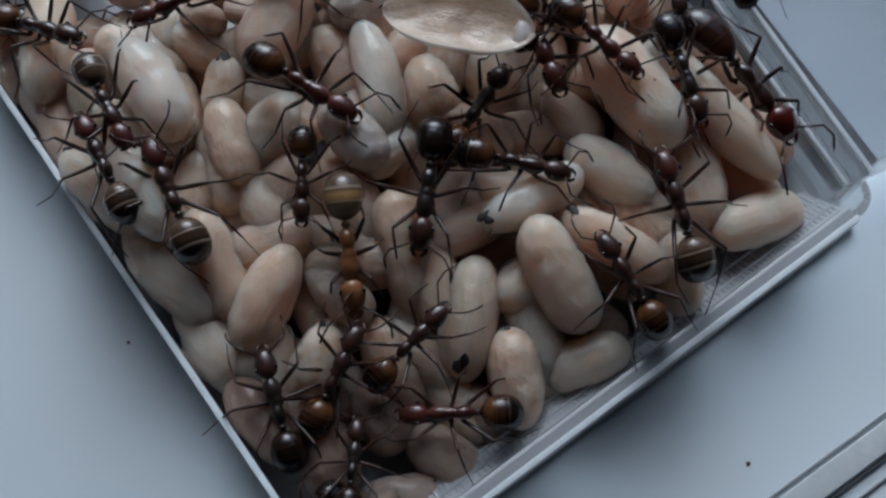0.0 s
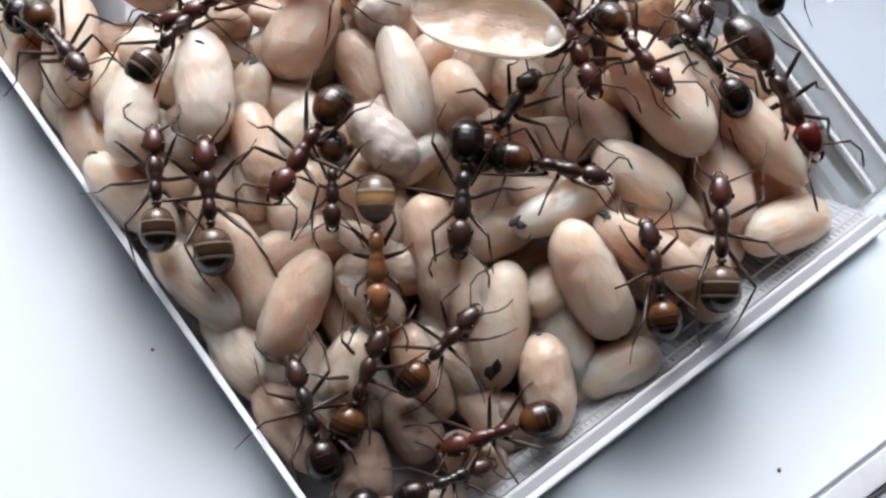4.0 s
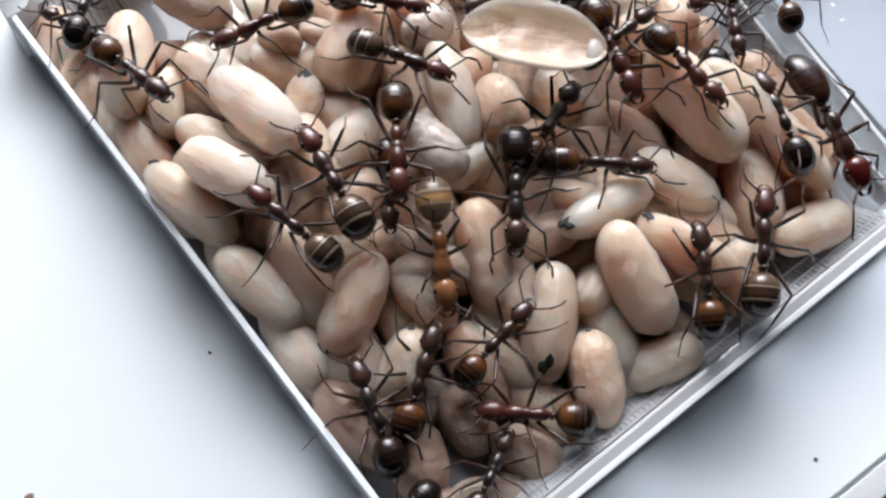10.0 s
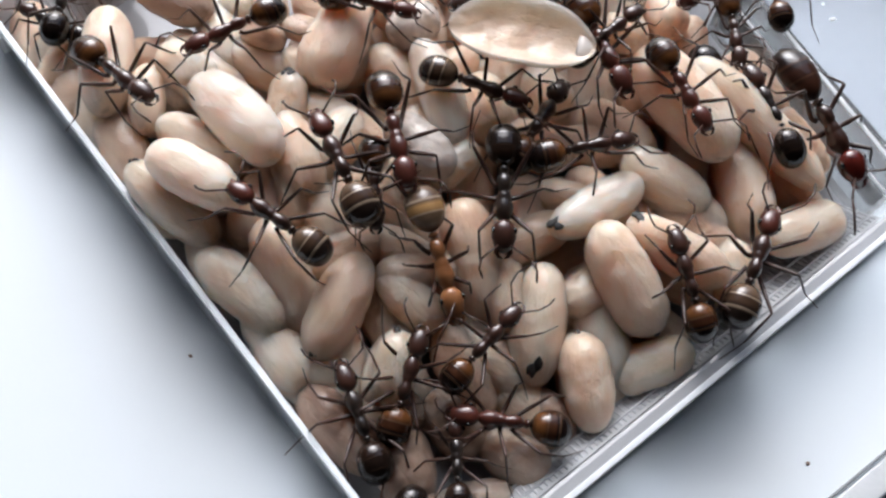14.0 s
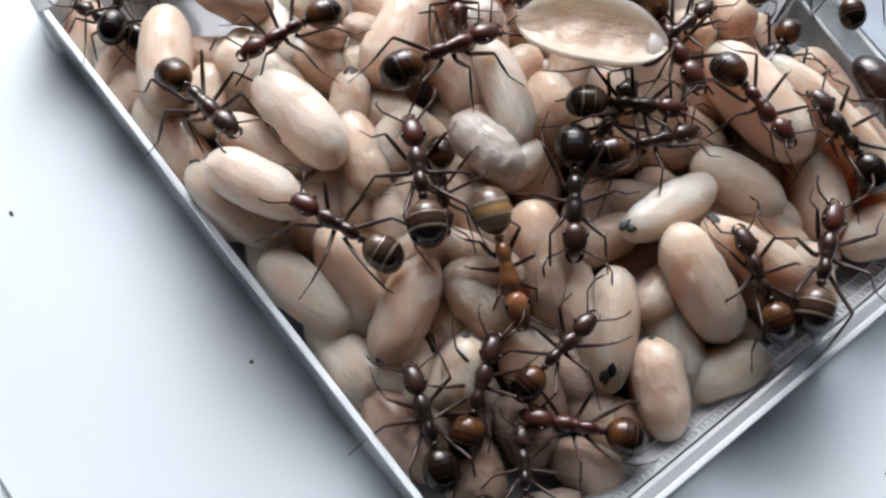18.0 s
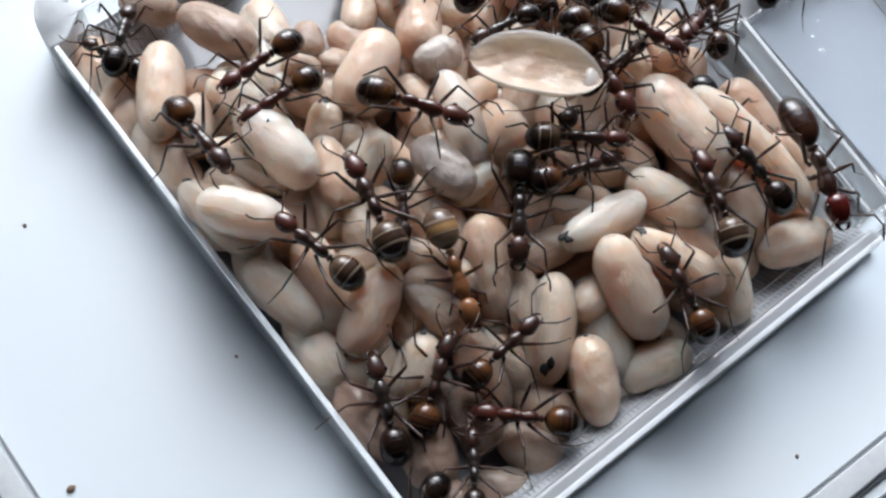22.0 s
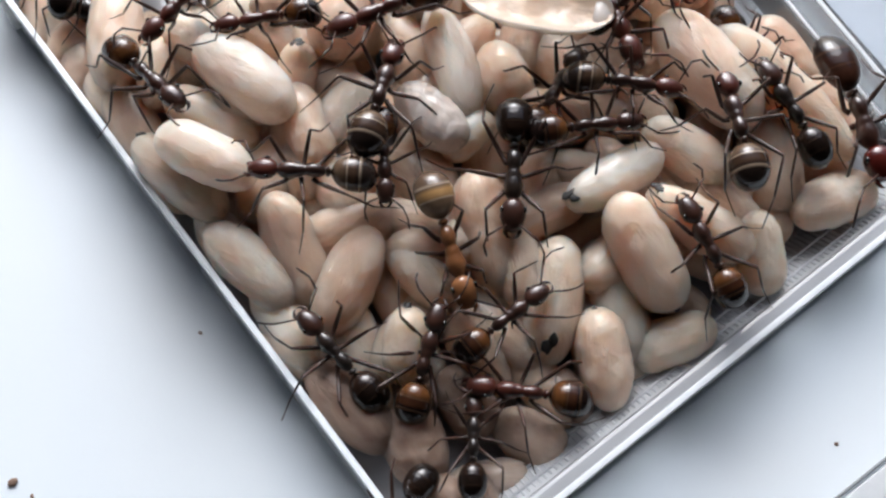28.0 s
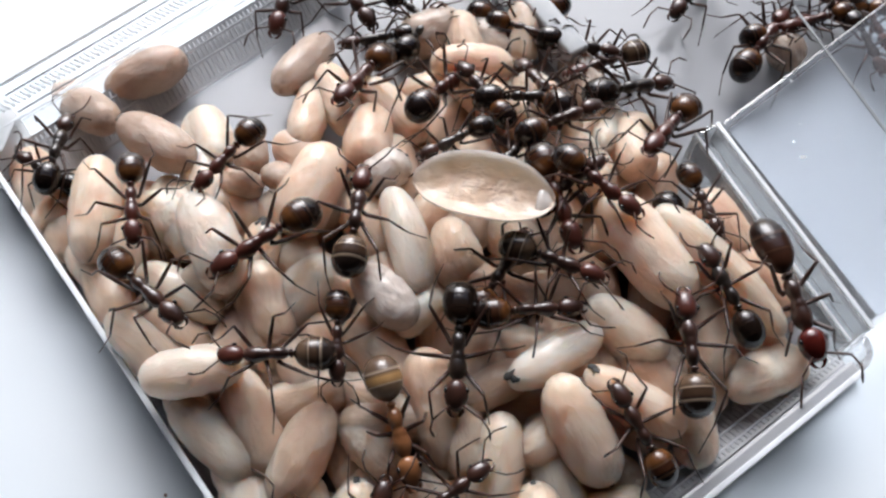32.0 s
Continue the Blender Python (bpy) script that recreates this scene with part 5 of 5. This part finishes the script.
    walk(ants['K3'], [
        (0, mm(-5.84, -4.44, 3.94, 0.0, 1.1, -176.5)), (3.5, mm(-5.41, -5.00, 3.75, 0.0, 6.0, -161.4)), (6, mm(-6.13, -5.05, 3.73, 0.0, 5.6, -162.8)), 
        (7.5, mm(-6.09, -4.83, 3.80, 0.0, 1.7, -174.9)), (9, mm(-6.21, -4.56, 3.90, 0.0, -0.5, 178.4)), (13, mm(-7.18, -4.76, 3.83, 0.0, -1.9, 174.1)), 
        (18, mm(-7.13, -4.63, 3.87, 0.0, -2.9, 171.0)), (22, mm(-7.10, -4.83, 3.81, 0.0, -1.6, 175.3)), (25, mm(-7.18, -4.65, 3.87, 0.0, -2.9, 171.2)), 
        (27.5, mm(-7.05, -4.46, 3.93, 0.0, -1.7, 174.9)), (29, mm(-6.82, -4.38, 3.96, 0.0, -2.7, 171.8)), 
        (32, mm(-6.82, -4.38, 3.96, 0.0, -2.7, 171.8)), 
    ])
    walk(ants['K4'], [
        (0, mm(-14.79, -4.56, 4.01, 0.0, -13.5, 109.2)), (9, mm(-14.60, -4.78, 3.88, 0.0, -11.8, 113.5)), 
        (13, mm(-14.54, -4.86, 3.90, 0.0, -10.9, 112.9)), (22, mm(-14.83, -4.52, 3.99, 0.0, -12.6, 107.0)), 
        (25, mm(-15.14, -4.14, 4.03, 0.0, -13.1, 118.7)), (27.5, mm(-15.96, -3.16, 4.17, -0.0, -13.4, 133.8)), 
        (29, mm(-16.26, -2.81, 4.27, 0.0, -12.8, 136.3)), (30, mm(-15.37, -3.87, 3.99, -0.0, -11.9, 140.1)), 
        (32, mm(-15.37, -3.87, 3.99, -0.0, -11.9, 140.1)), 
    ])
    walk(ants['K5'], [
        (0, mm(-10.86, -7.19, 3.50, 0.0, -0.0, 87.7)), (3.5, mm(-7.79, -7.34, 3.50, 0.0, -0.0, 26.9)), (6, mm(-8.32, -7.77, 3.50, 0.0, -0.0, 19.9)), 
        (11, mm(-8.76, -7.48, 3.50, 0.0, -0.0, 78.6)), (13, mm(-9.39, -7.04, 3.50, 0.0, -0.0, 90.5)), (16.5, mm(-10.03, -6.41, 3.56, 0.0, -3.4, 95.0)), 
        (20, mm(-9.81, -7.75, 3.50, 0.0, -0.0, 89.5)), (22, mm(-9.86, -7.82, 3.50, 0.0, -0.0, 91.3)), (25, mm(-9.50, -6.80, 3.50, 0.0, -0.0, 94.5)), 
        (27.5, mm(-9.56, -6.82, 3.53, 0.0, -1.3, 91.9)), (29, mm(-9.20, -6.82, 3.53, 0.0, -1.2, 85.1)), (32, mm(-9.20, -6.82, 3.53, 0.0, -1.2, 85.1)), 
    ])
    walk(ants['R1'], [
        (0, mm(2.59, 2.13, 6.00, 0.0, -15.0, 125.7)), (2, mm(2.34, 2.35, 6.08, 0.0, -17.2, 109.8)), (3.5, mm(2.16, 2.60, 6.16, 0.0, -17.7, 104.1)), 
        (6, mm(2.41, 2.61, 6.16, -0.0, -18.1, 98.9)), (9, mm(2.53, 2.53, 6.13, 0.0, -18.1, 96.9)), (13, mm(2.24, 2.21, 6.03, 0.0, -17.6, 106.3)), 
        (16.5, mm(1.88, 2.56, 6.14, 0.0, -17.3, 109.4)), (20, mm(1.80, 2.33, 6.07, -0.0, -16.2, 118.4)), (22, mm(2.06, 2.20, 6.02, 0.0, -16.1, 118.7)), 
        (25, mm(1.96, 2.42, 6.10, 0.0, -16.1, 119.2)), (30, mm(2.12, 2.62, 6.17, 0.0, -16.0, 119.4)), (32, mm(2.04, 2.52, 6.13, 0.0, -15.6, 122.2)), 
    ])
    walk(ants['R2'], [
        (0, mm(5.02, 5.75, 6.80, 0.0, -17.1, 110.4)), (2, mm(5.97, 4.50, 6.31, 0.0, -19.3, 94.4)), (3.5, mm(5.43, 4.63, 6.49, -0.0, -16.9, 91.8)), 
        (6, mm(5.58, 4.71, 6.42, 0.0, -15.6, 90.2)), (9, mm(5.76, 4.49, 6.31, 0.0, -14.7, 85.5)), (11, mm(5.71, 3.87, 6.21, 0.0, -17.4, 87.4)), 
        (13, mm(5.82, 3.52, 6.05, 0.0, -10.5, 70.7)), (14.5, mm(5.75, 3.47, 6.03, -0.0, -9.3, 68.1)), (16.5, mm(5.35, 3.35, 6.18, 0.0, -12.2, 74.5)), 
        (18, mm(5.12, 3.55, 6.34, 0.0, -12.7, 75.7)), (20, mm(4.24, 5.51, 6.87, 0.0, -15.2, 116.5)), (22, mm(4.05, 7.69, 7.26, 0.0, -5.4, 106.8)), 
        (23.5, mm(3.99, 8.06, 7.33, 0.0, -3.6, 104.6)), (25, mm(3.86, 8.26, 7.39, 0.0, -2.3, 103.2)), (27.5, mm(3.71, 9.21, 7.50, -0.0, -0.0, 98.0)), 
        (29, mm(3.70, 8.69, 7.43, 0.0, -1.5, 97.7)), (30, mm(3.77, 9.07, 7.48, 0.0, -0.5, 97.9)), (30.5, mm(4.08, 8.17, 7.36, 0.0, -2.9, 95.6)), 
        (32, mm(4.76, 6.87, 7.12, 0.0, -9.0, 94.8)), 
    ])
    walk(ants['R3'], [
        (0, mm(5.40, 13.73, 7.16, 0.0, 6.9, -71.4)), (2, mm(5.37, 13.53, 7.15, 0.0, -12.6, 128.3)), (3.5, mm(5.16, 14.82, 7.21, -0.0, -10.3, 123.1)), 
        (6, mm(7.33, 12.87, 6.42, 0.0, -15.0, 134.8)), (7.5, mm(6.77, 11.86, 6.64, 0.0, -18.1, 149.4)), (9, mm(7.64, 12.43, 6.30, 0.0, -7.9, 111.5)), 
        (11, mm(7.71, 12.16, 6.28, 0.0, -8.5, 113.3)), (13, mm(7.68, 12.66, 6.29, -0.0, -8.4, 112.8)), 
        (14.5, mm(7.80, 12.78, 6.24, -0.0, -8.5, 113.2)), (16.5, mm(7.97, 12.77, 6.18, 0.0, -3.9, 100.2)), 
        (18, mm(7.39, 10.99, 6.40, 0.0, -12.2, 124.9)), (20, mm(6.76, 10.45, 6.64, 0.0, -12.5, 125.7)), (22, mm(6.84, 10.26, 6.61, 0.0, -13.8, 130.4)), 
        (23.5, mm(6.96, 10.53, 6.56, 0.0, -11.8, 123.4)), (25, mm(6.96, 10.55, 6.57, -0.0, -10.4, 118.9)), 
        (27.5, mm(7.01, 10.56, 6.54, -0.0, -10.7, 120.0)), (29, mm(7.00, 10.74, 6.55, 0.0, -10.6, 119.4)), 
        (30, mm(7.06, 10.83, 6.53, -0.0, -9.1, 115.1)), (30.5, mm(7.03, 10.68, 6.54, 0.0, -10.1, 118.0)), 
        (32, mm(7.32, 10.67, 6.43, 0.0, -9.8, 117.2)), 
    ])
    walk(ants['R4'], [
        (0, mm(9.32, 14.04, 5.77, -0.0, 14.4, -47.4)), (2, mm(9.15, 13.53, 5.83, -0.0, 10.4, -61.0)), (3.5, mm(9.38, 13.76, 5.75, 0.0, 11.2, -58.6)), 
        (6, mm(10.89, 13.56, 5.17, -0.0, 10.5, -60.6)), (9, mm(11.40, 12.44, 4.98, 0.0, 8.7, -66.2)), (13, mm(11.64, 13.07, 4.89, 0.0, 10.0, -62.4)), 
        (22, mm(11.76, 11.47, 4.84, 0.0, 6.7, -71.9)), (25, mm(11.52, 11.15, 4.94, 0.0, 5.8, -74.4)), (30, mm(11.44, 11.41, 4.96, 0.0, 6.3, -73.2)), 
        (32, mm(11.62, 11.10, 4.90, 0.0, 6.5, -72.4)), 
    ])
    walk(ants['R5'], [
        (0, mm(-2.33, 15.38, 7.10, -0.0, -0.0, -68.3)), (9, mm(-1.86, 15.85, 7.10, -0.0, -0.0, -68.9)), 
        (22, mm(-1.96, 16.31, 7.10, -0.0, -0.0, -64.9)), (30, mm(-2.30, 15.85, 7.10, -0.0, -0.0, -71.9)), 
        (32, mm(-2.30, 15.85, 7.10, -0.0, -0.0, -71.9)), 
    ])
    walk(ants['R6'], [
        (0, mm(0.69, 14.64, 8.50, -0.0, -0.0, -43.3)), (3.5, mm(0.94, 14.26, 8.50, -0.0, -0.0, -50.4)), (6, mm(1.47, 14.60, 8.50, 0.0, 0.0, -63.5)), 
        (9, mm(1.75, 14.29, 8.50, -0.0, -0.0, -48.5)), (11, mm(2.14, 13.37, 8.50, -0.0, -0.0, -55.6)), (13, mm(2.79, 11.93, 8.50, -0.0, 0.0, -57.6)), 
        (14.5, mm(1.61, 12.84, 8.50, 0.0, 0.0, -68.6)), (16.5, mm(1.34, 12.52, 8.50, -0.0, -0.0, -60.8)), 
        (18, mm(1.81, 11.63, 8.50, -0.0, -0.0, -56.7)), (20, mm(0.28, 16.10, 8.50, -0.0, -0.0, -44.3)), (22, mm(0.26, 18.69, 8.50, 0.0, -0.0, -33.8)), 
        (25, mm(-0.95, 18.63, 8.50, 0.0, -0.0, -37.3)), (30, mm(0.13, 17.50, 8.50, 0.0, -0.0, -55.6)), (32, mm(-0.06, 16.13, 8.50, -0.0, -0.0, -40.5)), 
    ])
    walk(ants['R7'], [
        (0, mm(5.42, 20.18, 6.40, 0.0, -0.0, -85.2)), (9, mm(5.42, 20.18, 6.40, 0.0, -0.0, -85.2)), (11, mm(5.93, 17.68, 6.40, 0.0, -0.0, -86.3)), 
        (17, mm(6.20, 18.45, 6.40, 0.0, -0.0, -86.5)), (18, mm(4.09, 16.12, 6.40, 0.0, -0.0, -122.7)), (19, mm(7.20, 17.42, 6.20, 0.0, -0.0, 175.2)), 
        (20, mm(7.31, 18.17, 6.20, 0.0, -0.0, 102.0)), (22, mm(5.49, 21.24, 6.40, 0.0, -0.0, 91.7)), (25, mm(4.40, 19.46, 6.40, 0.0, -0.0, 171.3)), 
        (28, mm(4.94, 14.59, 6.40, 0.0, -0.0, -63.8)), (31, mm(5.77, 14.86, 6.40, 0.0, -0.0, -69.9)), (32, mm(6.36, 16.35, 6.40, 0.0, -0.0, -69.7)), 
    ])
    walk(ants['N7'], [
        (0, mm(9.43, 22.16, 5.30, 0.0, -0.0, 96.7)), (20, mm(9.43, 22.16, 5.30, 0.0, -0.0, 96.7)), (22, mm(11.20, 26.50, 5.00, 0.0, 0.0, 58.0)),
        (25, mm(15.50, 33.80, 4.30, 0.0, 0.0, 66.0)), (28, mm(19.00, 41.00, 3.00, 0.0, 0.0, 64.0)), (32, mm(20.50, 43.50, 2.60, 0.0, 0.0, 60.0)),
    ])
    # legs swing as their ant walks, and the feelers play
    for n, (key, a) in enumerate(ants.items()):
        rng = random.Random(n + 100)
        moving = a.animation_data is not None
        curves = {}
        if moving:
            keys = a.animation_data
            for c in keys.action.layers[0].strips[0].channelbag(keys.action_slot).fcurves:
                if c.data_path == "location":
                    curves[c.array_index] = c
        legs = [c for c in a.children if c.name.startswith("leg")]
        feelers = [c for c in a.children if c.name.startswith("antenna")]
        for k, lg in enumerate(legs):
            if not moving:
                continue
            rows, way, before = [], rng.uniform(0, 6), None
            for step in range(0, 129):
                t = step * 0.25
                here = Vector([curves[i].evaluate(frame(t)) for i in range(3)])
                d = (here - before).length * 1000 if before else 0.0
                before = here
                way += min(d * 2.2, 2.6)
                phase = way + (math.pi if (k // 2 + k) % 2 else 0.0)
                amount = min(1.0, d * 1.5 + 0.1)
                side = 1 if lg.location.y > 0 else -1
                rows.append((t, Matrix.Translation(lg.location) @ Euler((side * radians(5) * max(0, math.cos(phase)) * amount, 0, radians(15) * amount * math.sin(phase) * side)).to_matrix().to_4x4()))
            walk(lg, rows)
        for an in feelers:
            p, q = rng.uniform(0, 6), rng.uniform(0.8, 1.6)
            walk(an, [(t, Matrix.Translation(an.location) @ Euler((0, radians(7) * math.sin(p + 1.3 * q * t), radians(9) * math.sin(2 * p + q * t))).to_matrix().to_4x4()) for t in range(0, 33)])


motions()
